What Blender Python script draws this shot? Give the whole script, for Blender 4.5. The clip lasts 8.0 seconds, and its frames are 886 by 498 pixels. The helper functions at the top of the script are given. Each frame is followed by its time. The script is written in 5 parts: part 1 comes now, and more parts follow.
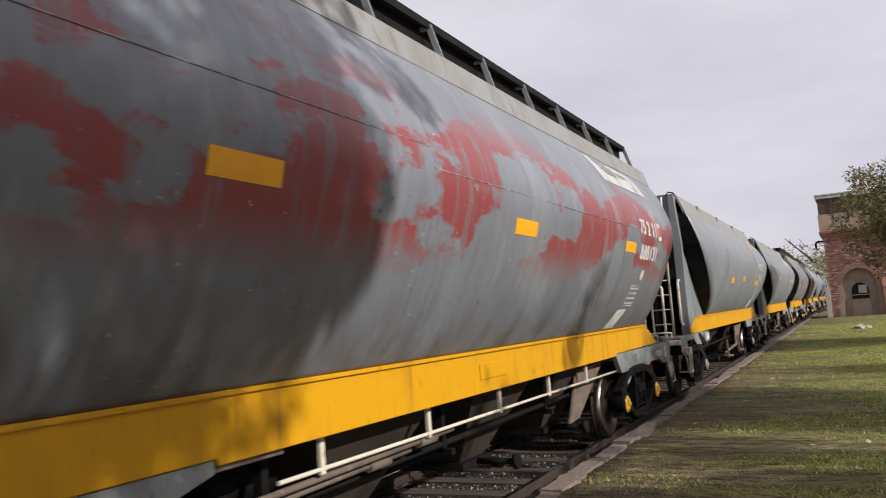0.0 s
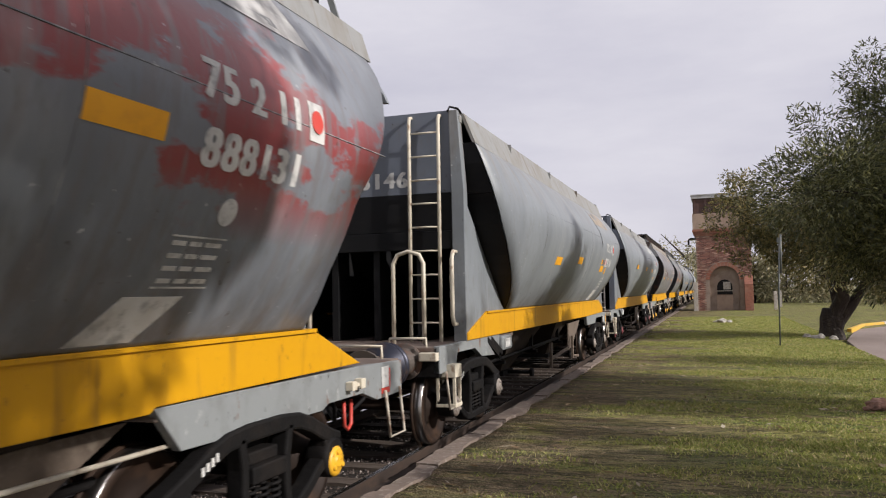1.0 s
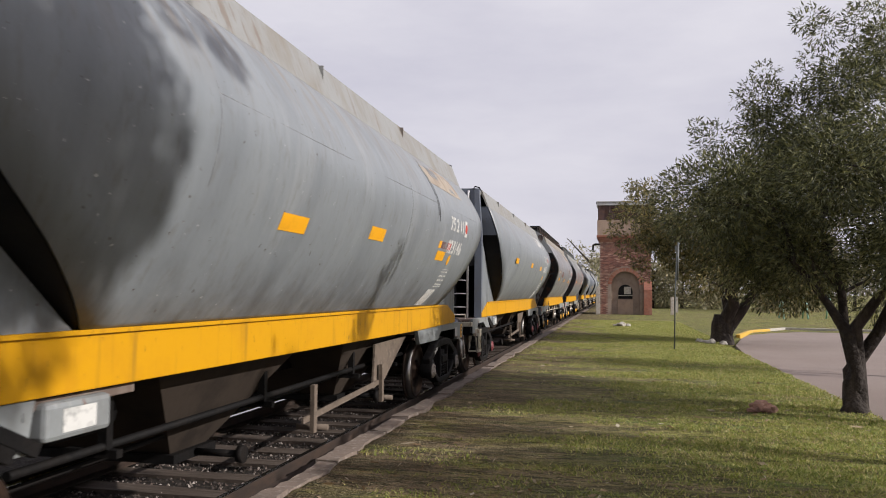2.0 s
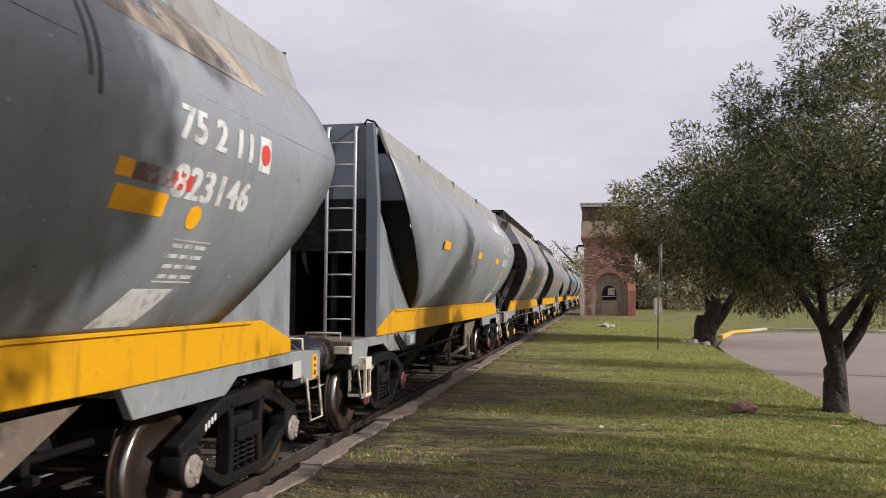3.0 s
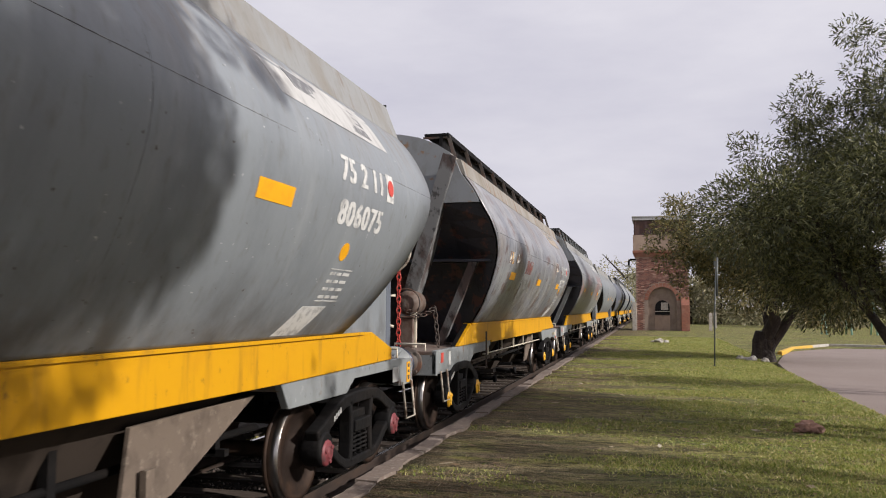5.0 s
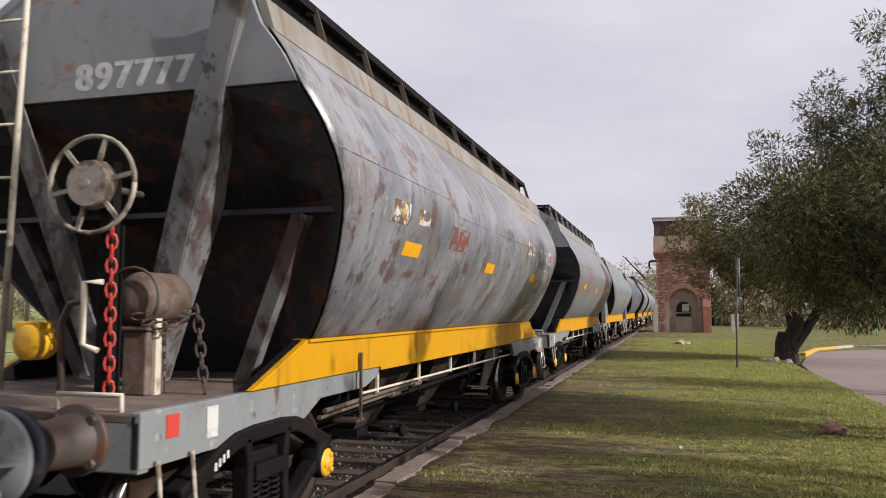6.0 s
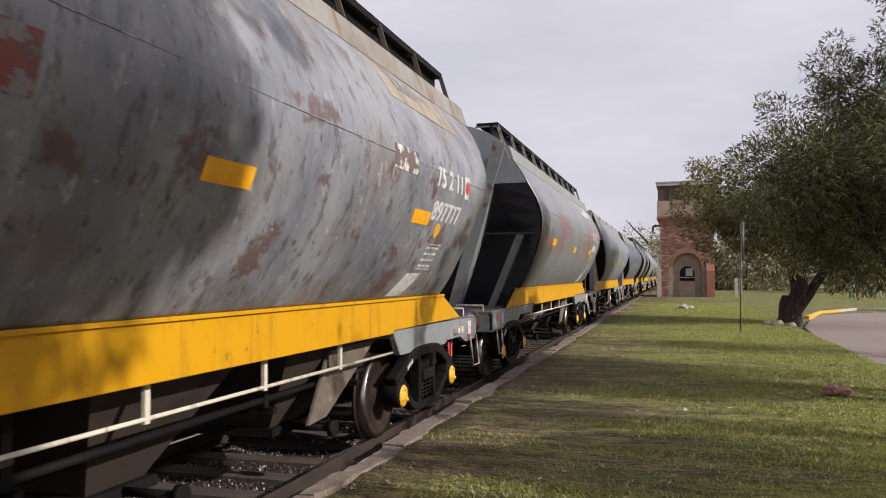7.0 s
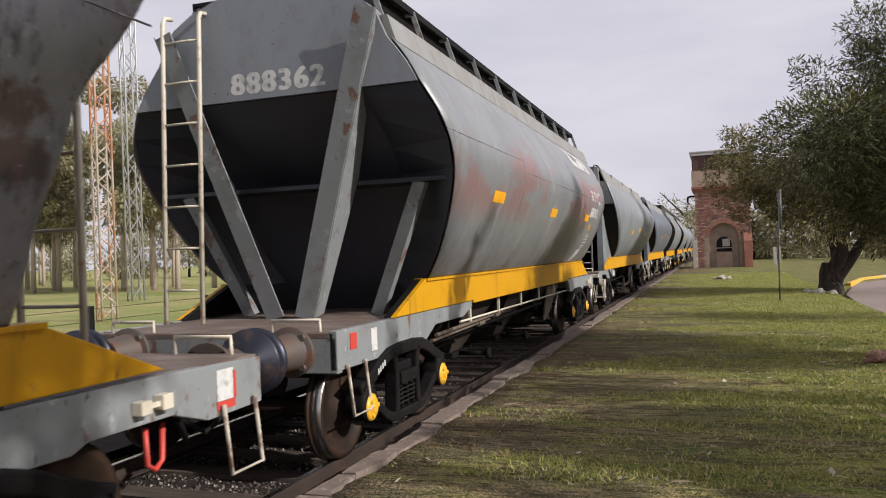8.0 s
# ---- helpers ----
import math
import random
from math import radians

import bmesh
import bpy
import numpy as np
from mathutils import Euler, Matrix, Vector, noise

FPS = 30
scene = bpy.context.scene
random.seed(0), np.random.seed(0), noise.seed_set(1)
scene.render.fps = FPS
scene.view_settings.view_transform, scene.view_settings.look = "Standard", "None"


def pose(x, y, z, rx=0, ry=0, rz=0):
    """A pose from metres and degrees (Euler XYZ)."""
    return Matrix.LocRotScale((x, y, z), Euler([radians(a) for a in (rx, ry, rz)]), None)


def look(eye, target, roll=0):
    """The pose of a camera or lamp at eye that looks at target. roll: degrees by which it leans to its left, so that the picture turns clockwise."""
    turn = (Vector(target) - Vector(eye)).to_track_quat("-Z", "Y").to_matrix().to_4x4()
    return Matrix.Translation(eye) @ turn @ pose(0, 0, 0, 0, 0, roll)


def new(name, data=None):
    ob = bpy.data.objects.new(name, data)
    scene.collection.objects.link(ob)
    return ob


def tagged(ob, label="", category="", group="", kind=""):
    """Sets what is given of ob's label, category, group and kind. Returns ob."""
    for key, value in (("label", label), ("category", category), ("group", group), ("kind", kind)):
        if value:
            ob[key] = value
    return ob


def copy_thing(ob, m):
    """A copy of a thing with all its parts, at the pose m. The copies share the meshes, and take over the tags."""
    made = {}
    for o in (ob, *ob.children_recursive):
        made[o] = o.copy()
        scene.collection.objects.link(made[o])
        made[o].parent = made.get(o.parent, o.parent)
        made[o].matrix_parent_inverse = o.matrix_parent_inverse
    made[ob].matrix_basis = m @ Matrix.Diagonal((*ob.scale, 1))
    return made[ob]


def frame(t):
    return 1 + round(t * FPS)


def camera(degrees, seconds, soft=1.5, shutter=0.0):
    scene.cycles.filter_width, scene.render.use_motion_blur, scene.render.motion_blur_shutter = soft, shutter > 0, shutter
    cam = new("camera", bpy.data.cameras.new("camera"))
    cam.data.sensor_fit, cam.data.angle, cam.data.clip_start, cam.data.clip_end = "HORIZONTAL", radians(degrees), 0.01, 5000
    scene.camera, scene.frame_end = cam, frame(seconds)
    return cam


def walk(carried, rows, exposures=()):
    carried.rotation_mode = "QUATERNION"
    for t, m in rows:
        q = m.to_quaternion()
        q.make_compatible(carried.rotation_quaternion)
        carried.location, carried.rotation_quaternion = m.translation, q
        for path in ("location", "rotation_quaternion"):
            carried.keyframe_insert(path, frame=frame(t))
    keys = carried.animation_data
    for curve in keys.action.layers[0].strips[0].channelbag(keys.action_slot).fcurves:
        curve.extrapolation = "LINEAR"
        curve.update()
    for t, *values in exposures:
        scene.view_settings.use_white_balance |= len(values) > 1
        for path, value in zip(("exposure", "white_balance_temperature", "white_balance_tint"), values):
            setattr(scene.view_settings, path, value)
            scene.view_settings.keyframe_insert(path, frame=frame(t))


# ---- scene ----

EYE_ROWS = [  # seconds, place, yaw to the left, pitch up, roll
    (0.0, 0.035, -0.004, 1.665, 27.06, 5.36, -4.30),
    (0.2, 0.011, -0.009, 1.651, 23.88, 4.60, -2.83),
    (0.5, 0.012, -0.013, 1.655, 21.05, 4.30, -2.58),
    (1.0, 0.009, -0.020, 1.650, 19.03, 3.25, -1.11),
    (1.4, -0.011, -0.011, 1.651, 14.60, 2.90, -0.18),
    (1.5, 0.010, -0.008, 1.635, 14.08, 2.95, 0.03),
    (3.0, 0.038, -0.021, 1.648, 11.34, 3.21, 0.33),
    (3.5, 0.016, -0.011, 1.652, 11.65, 3.30, 0.61),
    (3.6, 0.024, 0.002, 1.666, 11.96, 3.28, 0.64),
    (4.0, 0.026, 0.015, 1.678, 12.78, 3.55, 0.43),
    (4.5, 0.006, 0.010, 1.671, 13.87, 4.16, 0.10),
    (5.8, -0.036, -0.004, 1.650, 16.25, 4.26, 0.56),
    (6.0, -0.008, 0.006, 1.646, 16.35, 4.43, 0.12),
    (6.5, -0.021, 0.001, 1.645, 16.55, 3.95, -0.17),
    (7.0, -0.032, 0.013, 1.632, 16.58, 1.98, -0.29),
    (7.2, -0.031, 0.032, 1.642, 16.53, 0.81, -0.39),
    (7.5, -0.009, 0.024, 1.626, 16.95, 0.28, -1.43),
    (7.9, -0.009, 0.011, 1.637, 18.55, 0.41, -1.71),
    (8.0, -0.013, -0.013, 1.632, 19.04, 0.52, -2.22),
]


def heading(x, y, z, yaw, pitch, roll):
    a, b = radians(yaw), radians(pitch)
    ahead = Vector((-math.sin(a) * math.cos(b), math.cos(a) * math.cos(b), math.sin(b)))
    return look((x, y, z), Vector((x, y, z)) + ahead, roll)


cam = camera(59.0, 8.0, 1.0, 0.1)
walk(cam, [(t, heading(*p)) for t, *p in EYE_ROWS])

# ---- light ----
SUN_TO = Vector((0.86, -0.17, 0.47)).normalized()
world = bpy.data.worlds.new("world")
scene.world = world
world.use_nodes = True
wn, wl = world.node_tree.nodes, world.node_tree.links
wn.clear()
w_out, w_bg = wn.new("ShaderNodeOutputWorld"), wn.new("ShaderNodeBackground")
w_sky = wn.new("ShaderNodeTexSky")
w_sky.sky_type, w_sky.sun_disc = "NISHITA", False
w_sky.sun_elevation = math.asin(SUN_TO.z)
w_sky.sun_rotation = math.atan2(SUN_TO.x, SUN_TO.y)
w_sky.dust_density = 3.0
w_tc, w_map = wn.new("ShaderNodeTexCoord"), wn.new("ShaderNodeMapping")
w_map.inputs["Scale"].default_value = (1.3, 1.3, 4.5)
w_map.inputs["Rotation"].default_value = (0.25, 0.1, 0.6)
w_noise, w_ramp, w_mix = wn.new("ShaderNodeTexNoise"), wn.new("ShaderNodeValToRGB"), wn.new("ShaderNodeMixRGB")
w_noise.inputs["Scale"].default_value = 1.7
w_noise.inputs["Detail"].default_value = 7
w_noise.inputs["Roughness"].default_value = 0.55
w_ramp.color_ramp.elements[0].position, w_ramp.color_ramp.elements[1].position = 0.3, 0.72
w_ramp.color_ramp.elements[0].color = (6.1, 5.95, 6.95, 1)
w_ramp.color_ramp.elements[1].color = (8.3, 8.05, 8.7, 1)
w_mix.inputs[0].default_value = 0.93
wl.new(w_tc.outputs["Generated"], w_map.inputs[0])
wl.new(w_map.outputs[0], w_noise.inputs["Vector"])
wl.new(w_noise.outputs["Fac"], w_ramp.inputs[0])
wl.new(w_sky.outputs[0], w_mix.inputs[1])
wl.new(w_ramp.outputs[0], w_mix.inputs[2])
wl.new(w_mix.outputs[0], w_bg.inputs["Color"])
w_bg.inputs["Strength"].default_value = 0.1
wl.new(w_bg.outputs[0], w_out.inputs[0])
sun = new("sun", bpy.data.lights.new("sun", "SUN"))
sun.data.energy, sun.data.angle, sun.data.color = 5.2, radians(0.6), (1.0, 0.945, 0.905)
sun.matrix_world = look(SUN_TO * 60, (0, 0, 0))
scene.view_settings.exposure = 0.0


# ---- materials ----
def material(name, base, rough=0.6, metal=0.0, layers=(), bump=(), spec=0.5):
    """layers: (colour, noise scale xyz, detail, low, high, strength); bump: (scale, strength, distance)."""
    m = bpy.data.materials.new(name)
    m.use_nodes = True
    n, l = m.node_tree.nodes, m.node_tree.links
    b = n["Principled BSDF"]
    b.inputs["Roughness"].default_value, b.inputs["Metallic"].default_value = rough, metal
    b.inputs["Specular IOR Level"].default_value = spec
    tc = n.new("ShaderNodeTexCoord")
    rgb = n.new("ShaderNodeRGB")
    rgb.outputs[0].default_value = (*base, 1)
    last = rgb.outputs[0]
    for k, (colour, scale, detail, low, high, strength, *band) in enumerate(layers):
        mp, no, ra, mx = n.new("ShaderNodeMapping"), n.new("ShaderNodeTexNoise"), n.new("ShaderNodeMapRange"), n.new("ShaderNodeMixRGB")
        mp.inputs["Scale"].default_value = scale
        mp.inputs["Location"].default_value = (3.7 * k + len(name) * 0.37, 1.3 * k, 2.1 * k)
        no.inputs["Scale"].default_value, no.inputs["Detail"].default_value, no.inputs["Roughness"].default_value = 1.0, detail, 0.62
        ra.inputs[1].default_value, ra.inputs[2].default_value, ra.inputs[3].default_value, ra.inputs[4].default_value = low, high, 0, strength
        l.new(tc.outputs["Object"], mp.inputs[0])
        l.new(mp.outputs[0], no.inputs["Vector"])
        l.new(no.outputs["Fac"], ra.inputs[0])
        fac = ra.outputs[0]
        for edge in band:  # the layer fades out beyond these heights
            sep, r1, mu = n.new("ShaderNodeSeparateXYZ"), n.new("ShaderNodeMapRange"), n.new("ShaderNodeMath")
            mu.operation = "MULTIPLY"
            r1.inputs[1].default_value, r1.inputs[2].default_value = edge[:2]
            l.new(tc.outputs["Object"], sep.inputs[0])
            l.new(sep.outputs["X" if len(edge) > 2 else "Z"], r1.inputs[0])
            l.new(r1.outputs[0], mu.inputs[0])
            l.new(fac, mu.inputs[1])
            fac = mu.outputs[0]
        l.new(fac, mx.inputs[0])
        l.new(last, mx.inputs[1])
        mx.inputs[2].default_value = (*colour, 1)
        last = mx.outputs[0]
    l.new(last, b.inputs["Base Color"])
    if bump:
        no, bp = n.new("ShaderNodeTexNoise"), n.new("ShaderNodeBump")
        no.inputs["Scale"].default_value, no.inputs["Detail"].default_value = bump[0], 6
        bp.inputs["Strength"].default_value, bp.inputs["Distance"].default_value = bump[1], bump[2]
        l.new(tc.outputs["Object"], no.inputs["Vector"])
        l.new(no.outputs["Fac"], bp.inputs["Height"])
        l.new(bp.outputs[0], b.inputs["Normal"])
    return m


GREY, DIRT, RUST = (0.195, 0.212, 0.226), (0.16, 0.135, 0.10), (0.13, 0.055, 0.03)
STREAK = ((0.08, 0.088, 0.10), (0.9, 1.5, 0.35), 7, 0.46, 0.74, 0.5)
PALE = ((0.36, 0.37, 0.37), (1.2, 2.6, 0.5), 8, 0.55, 0.80, 0.45)
FINE = ((0.11, 0.10, 0.085), (9, 14, 5), 9, 0.54, 0.74, 0.45)
DRIP = ((0.17, 0.125, 0.08), (2.0, 7.0, 0.5), 8, 0.47, 0.66, 0.75, (2.75, 3.45))
# mottled dark tone, stronger towards the bottom of the side plating
LOWDARK = ((0.055, 0.05, 0.045), (2.0, 3.0, 1.6), 9, 0.44, 0.66, 0.7, (1.95, 1.42))
SPOT = ((0.05, 0.035, 0.025), (16, 16, 16), 3, 0.70, 0.735, 0.9)
CHALK = ((0.50, 0.50, 0.49), (22, 22, 22), 2, 0.73, 0.75, 0.8)
M_CLEAN = material("grey_wagon_paint", GREY, 0.44, 0.0, (STREAK, PALE, DRIP, LOWDARK, FINE, SPOT, CHALK), (1.3, 0.3, 0.05), spec=0.4)
M_BLUE = material("blue_grey_wagon_paint", (0.115, 0.13, 0.16), 0.38, 0.0, (((0.06, 0.065, 0.08), (0.9, 3.2, 0.3), 7, 0.48, 0.74, 0.5), FINE, SPOT), (1.3, 0.25, 0.05))
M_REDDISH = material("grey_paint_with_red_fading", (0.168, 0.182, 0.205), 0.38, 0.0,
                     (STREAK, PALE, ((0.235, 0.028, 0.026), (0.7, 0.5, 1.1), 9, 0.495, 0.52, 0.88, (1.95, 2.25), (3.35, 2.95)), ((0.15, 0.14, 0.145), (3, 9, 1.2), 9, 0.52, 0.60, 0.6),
                      ((0.30, 0.31, 0.31), (1.3, 2.0, 0.5), 7, 0.55, 0.72, 0.5), LOWDARK, FINE, SPOT, CHALK), (1.3, 0.3, 0.05))
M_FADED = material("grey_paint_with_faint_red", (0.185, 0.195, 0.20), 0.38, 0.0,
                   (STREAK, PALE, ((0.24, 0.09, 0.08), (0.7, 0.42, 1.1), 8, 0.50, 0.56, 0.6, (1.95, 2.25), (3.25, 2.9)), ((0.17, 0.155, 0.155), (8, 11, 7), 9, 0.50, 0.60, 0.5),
                    ((0.31, 0.32, 0.32), (1.3, 2.0, 0.5), 7, 0.55, 0.72, 0.5), LOWDARK, FINE, SPOT, CHALK), (1.3, 0.3, 0.05))
M_RUSTY = material("rust_stained_wagon_paint", (0.235, 0.24, 0.255), 0.36, 0.0,
                   (((0.098, 0.108, 0.132), (0.6, 1.0, 0.6), 9, 0.45, 0.60, 0.75), ((0.165, 0.13, 0.105), (0.8, 0.9, 1.3), 10, 0.50, 0.66, 0.6),
                    ((0.33, 0.33, 0.325), (2.2, 3.4, 0.8), 10, 0.54, 0.70, 0.45), ((0.10, 0.045, 0.035), (1.9, 2.1, 2.6), 11, 0.565, 0.62, 0.75),
                    ((0.06, 0.062, 0.07), (5, 7, 3), 10, 0.56, 0.64, 0.7), ((0.38, 0.38, 0.37), (7, 11, 5), 9, 0.62, 0.67, 0.55), DRIP, LOWDARK,
                    ((0.06, 0.03, 0.022), (13, 17, 9), 9, 0.60, 0.66, 0.75), CHALK), (2.6, 0.35, 0.04))
M_TORN = material("torn_decal_film", (0.55, 0.53, 0.49), 0.6, 0.0,
                  (((0.60, 0.30, 0.02), (3, 3, 4), 8, 0.54, 0.56, 0.9), ((0.12, 0.07, 0.055), (5, 6, 7), 9, 0.47, 0.50, 0.95), ((0.11, 0.11, 0.115), (14, 17, 12), 8, 0.52, 0.56, 0.9)))
M_SCRAWL = material("scratched_red_mark", (0.13, 0.075, 0.07), 0.6, 0.0, (((0.21, 0.055, 0.045), (7, 9, 16), 8, 0.50, 0.54, 0.9), ((0.21, 0.20, 0.20), (5, 6, 9), 9, 0.52, 0.57, 0.9)))
M_ROOF = material("dirty_roof_paint", (0.225, 0.228, 0.222), 0.6, 0.0, ((DIRT, (3, 2.2, 0.5), 8, 0.46, 0.70, 0.7), ((0.14, 0.10, 0.07), (5, 7, 0.7), 9, 0.56, 0.66, 0.7), FINE), (6, 0.2, 0.02))
M_ROOFRUST = material("rust_stained_roof_paint", (0.25, 0.235, 0.21), 0.7, 0.0, ((DIRT, (3, 1.5, 1), 8, 0.42, 0.66, 0.8), ((0.17, 0.085, 0.04), (4, 6, 1), 9, 0.53, 0.64, 0.8), FINE), (6, 0.3, 0.02))
M_YELLOW = material("yellow_sill_paint", (0.53, 0.262, 0.003), 0.5, 0.0,
                    (((0.40, 0.17, 0.01), (2, 2.5, 2), 7, 0.52, 0.75, 0.5), ((0.10, 0.05, 0.02), (11, 14, 9), 8, 0.62, 0.72, 0.8), ((0.22, 0.11, 0.015), (5, 9, 0.8), 8, 0.55, 0.70, 0.6)), (4, 0.15, 0.02), spec=0.3)
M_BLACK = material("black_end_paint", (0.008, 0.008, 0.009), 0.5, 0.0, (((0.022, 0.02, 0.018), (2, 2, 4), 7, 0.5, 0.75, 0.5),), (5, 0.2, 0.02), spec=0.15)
M_BLUEBLACK = material("blue_black_end_paint", (0.034, 0.036, 0.048), 0.45, 0.0, (((0.045, 0.042, 0.045), (2, 2, 3), 8, 0.48, 0.72, 0.6), ((0.05, 0.03, 0.02), (9, 9, 9), 8, 0.6, 0.68, 0.6)), (5, 0.2, 0.02))
M_RUSTBLACK = material("rust_spotted_black_paint", (0.026, 0.026, 0.032), 0.5, 0.0, (((0.095, 0.042, 0.032), (3.2, 3.2, 3.2), 10, 0.53, 0.57, 0.85), ((0.012, 0.012, 0.014), (9, 9, 9), 8, 0.55, 0.62, 0.8)), (9, 0.3, 0.02))
M_ENDGREY = material("slate_grey_end_paint", (0.19, 0.205, 0.225), 0.45, 0.0, (((0.12, 0.13, 0.14), (1.2, 1.2, 0.6), 8, 0.46, 0.72, 0.6), FINE, SPOT), (1.6, 0.2, 0.03))
M_ENDRUST = material("rust_spotted_end_paint", (0.20, 0.21, 0.22), 0.5, 0.0, (((0.12, 0.13, 0.135), (1.2, 1.2, 0.6), 8, 0.46, 0.72, 0.6), ((0.22, 0.105, 0.04), (5, 5, 8), 11, 0.585, 0.66, 0.8), ((0.05, 0.025, 0.02), (2.6, 2.6, 2.6), 7, 0.67, 0.68, 0.95), FINE), (1.6, 0.2, 0.03))
M_STRUTRUST = material("rusting_grey_strut_paint", (0.17, 0.17, 0.17), 0.55, 0.0, (((0.055, 0.03, 0.024), (3, 3, 1.6), 9, 0.47, 0.56, 0.85), ((0.02, 0.018, 0.018), (7, 7, 5), 8, 0.54, 0.60, 0.8)), (9, 0.2, 0.01))
# soot black of the underframe; also stands in for shade under the roof walkways
M_SOOTSHADE = material("sooty_underframe", (0.006, 0.0055, 0.0055), 0.7, 0.0, (((0.016, 0.0125, 0.0105), (3, 3, 3), 8, 0.5, 0.7, 0.7),), (14, 0.4, 0.02), spec=0.15)
M_DECK = material("worn_deck_paint", (0.115, 0.082, 0.066), 0.75, 0.0, (((0.21, 0.175, 0.15), (3, 5, 3), 8, 0.45, 0.65, 0.7), (RUST, (6, 6, 6), 8, 0.55, 0.7, 0.7)), (9, 0.3, 0.01))
M_SILL = material("grey_sill_paint", (0.205, 0.218, 0.22), 0.5, 0.0, (((0.12, 0.12, 0.115), (3, 4, 3), 8, 0.5, 0.72, 0.6), (RUST, (4, 5, 3), 9, 0.60, 0.64, 0.85), ((0.03, 0.03, 0.03), (18, 24, 10), 8, 0.63, 0.68, 0.8), ((0.42, 0.43, 0.42), (7, 11, 7), 9, 0.6, 0.68, 0.5)), (7, 0.2, 0.01))
M_STEEL = material("bright_wheel_tread", (0.45, 0.43, 0.41), 0.3, 1.0, (((0.2, 0.15, 0.1), (6, 6, 6), 6, 0.5, 0.7, 0.5),))
M_WHEEL = material("brown_wheel_steel", (0.022, 0.015, 0.012), 0.6, 0.2, (((0.07, 0.04, 0.025), (3, 3, 3), 7, 0.45, 0.7, 0.7),), (10, 0.2, 0.01), spec=0.15)
M_CAP = material("yellow_bearing_cap", (0.68, 0.36, 0.02), 0.45, 0.0, (((0.12, 0.06, 0.02), (12, 12, 12), 6, 0.58, 0.68, 0.8),))
M_CAPRED = material("dull_red_bearing_cap", (0.16, 0.03, 0.035), 0.55, 0.0, (((0.05, 0.03, 0.03), (12, 12, 12), 6, 0.5, 0.66, 0.8),))
M_CAPGREY = material("grey_bearing_cap", (0.22, 0.19, 0.165), 0.55, 0.0, (((0.10, 0.07, 0.05), (12, 12, 12), 6, 0.5, 0.66, 0.8),))
M_RAILING = material("cream_handrail_paint", (0.55, 0.50, 0.40), 0.5, 0.0, (((0.24, 0.14, 0.08), (14, 14, 9), 7, 0.55, 0.68, 0.8),))
M_RUSTCREAM = material("rusted_cream_paint", (0.40, 0.36, 0.29), 0.6, 0.0, (((0.12, 0.065, 0.04), (9, 9, 9), 8, 0.48, 0.60, 0.85),), (20, 0.3, 0.01))
M_WHITE = material("white_marking_paint", (0.56, 0.555, 0.53), 0.6, 0.0, (((0.25, 0.25, 0.245), (12, 12, 12), 9, 0.50, 0.64, 0.75), ((0.30, 0.30, 0.30), (3, 4, 3), 7, 0.5, 0.7, 0.5)))
M_REDP = material("red_marking_paint", (0.50, 0.05, 0.035), 0.5, 0.0, (((0.3, 0.1, 0.08), (14, 14, 14), 6, 0.5, 0.7, 0.5),))
M_ORANGE = material("yellow_reflector", (0.80, 0.37, 0.01), 0.4, 0.0, (((0.55, 0.25, 0.02), (8, 8, 8), 5, 0.5, 0.7, 0.4),))
M_PANEL = material("faded_white_panel", (0.42, 0.415, 0.40), 0.6, 0.0, (((0.24, 0.23, 0.22), (3, 5, 2), 9, 0.46, 0.66, 0.8),))
M_PANELTAN = material("browned_panel_paint", (0.30, 0.25, 0.195), 0.65, 0.0, (((0.17, 0.125, 0.09), (4, 6, 2), 9, 0.46, 0.64, 0.85), ((0.36, 0.33, 0.29), (8, 9, 6), 8, 0.55, 0.66, 0.6)))
M_LOGO = material("faded_dark_paint", (0.12, 0.12, 0.125), 0.6, 0.0, (((0.36, 0.36, 0.35), (9, 12, 9), 8, 0.5, 0.62, 0.8),))
M_CHUTE = material("dusty_chute_paint", (0.042, 0.032, 0.025), 0.85, 0.0, (((0.012, 0.010, 0.009), (1.5, 2, 3), 8, 0.5, 0.7, 0.7),), (12, 0.3, 0.01), spec=0.15)
M_DUSTY = material("dusty_rusted_steel", (0.14, 0.105, 0.085), 0.75, 0.0, (((0.085, 0.045, 0.03), (5, 5, 5), 9, 0.46, 0.62, 0.85), ((0.22, 0.19, 0.165), (9, 9, 9), 8, 0.56, 0.68, 0.6)), (18, 0.4, 0.01))
M_TAN = material("dust_covered_steel", (0.12, 0.091, 0.068), 0.85, 0.0, (((0.06, 0.044, 0.033), (4, 4, 5), 9, 0.48, 0.66, 0.75), ((0.24, 0.195, 0.15), (11, 11, 11), 8, 0.55, 0.7, 0.6)), (16, 0.3, 0.01))
M_DARKMARK = material("dark_marking_paint", (0.05, 0.05, 0.055), 0.6, 0.0, (((0.15, 0.15, 0.15), (12, 12, 12), 6, 0.55, 0.7, 0.5),))
M_BUFFER = material("oiled_buffer_steel", (0.028, 0.03, 0.045), 0.4, 0.5, (((0.12, 0.08, 0.06), (6, 6, 6), 7, 0.55, 0.7, 0.7),))
M_CASTING = material("cast_steel", (0.085, 0.07, 0.06), 0.6, 0.2, ((RUST, (6, 6, 6), 8, 0.48, 0.66, 0.8),), (20, 0.3, 0.01))
M_RAIL = material("rail_steel", (0.035, 0.024, 0.019), 0.7, 0.2, (((0.075, 0.045, 0.03), (8, 3, 8), 7, 0.45, 0.7, 0.7),), (20, 0.3, 0.005))
M_RAILTOP = material("polished_rail_head", (0.55, 0.53, 0.50), 0.25, 1.0)
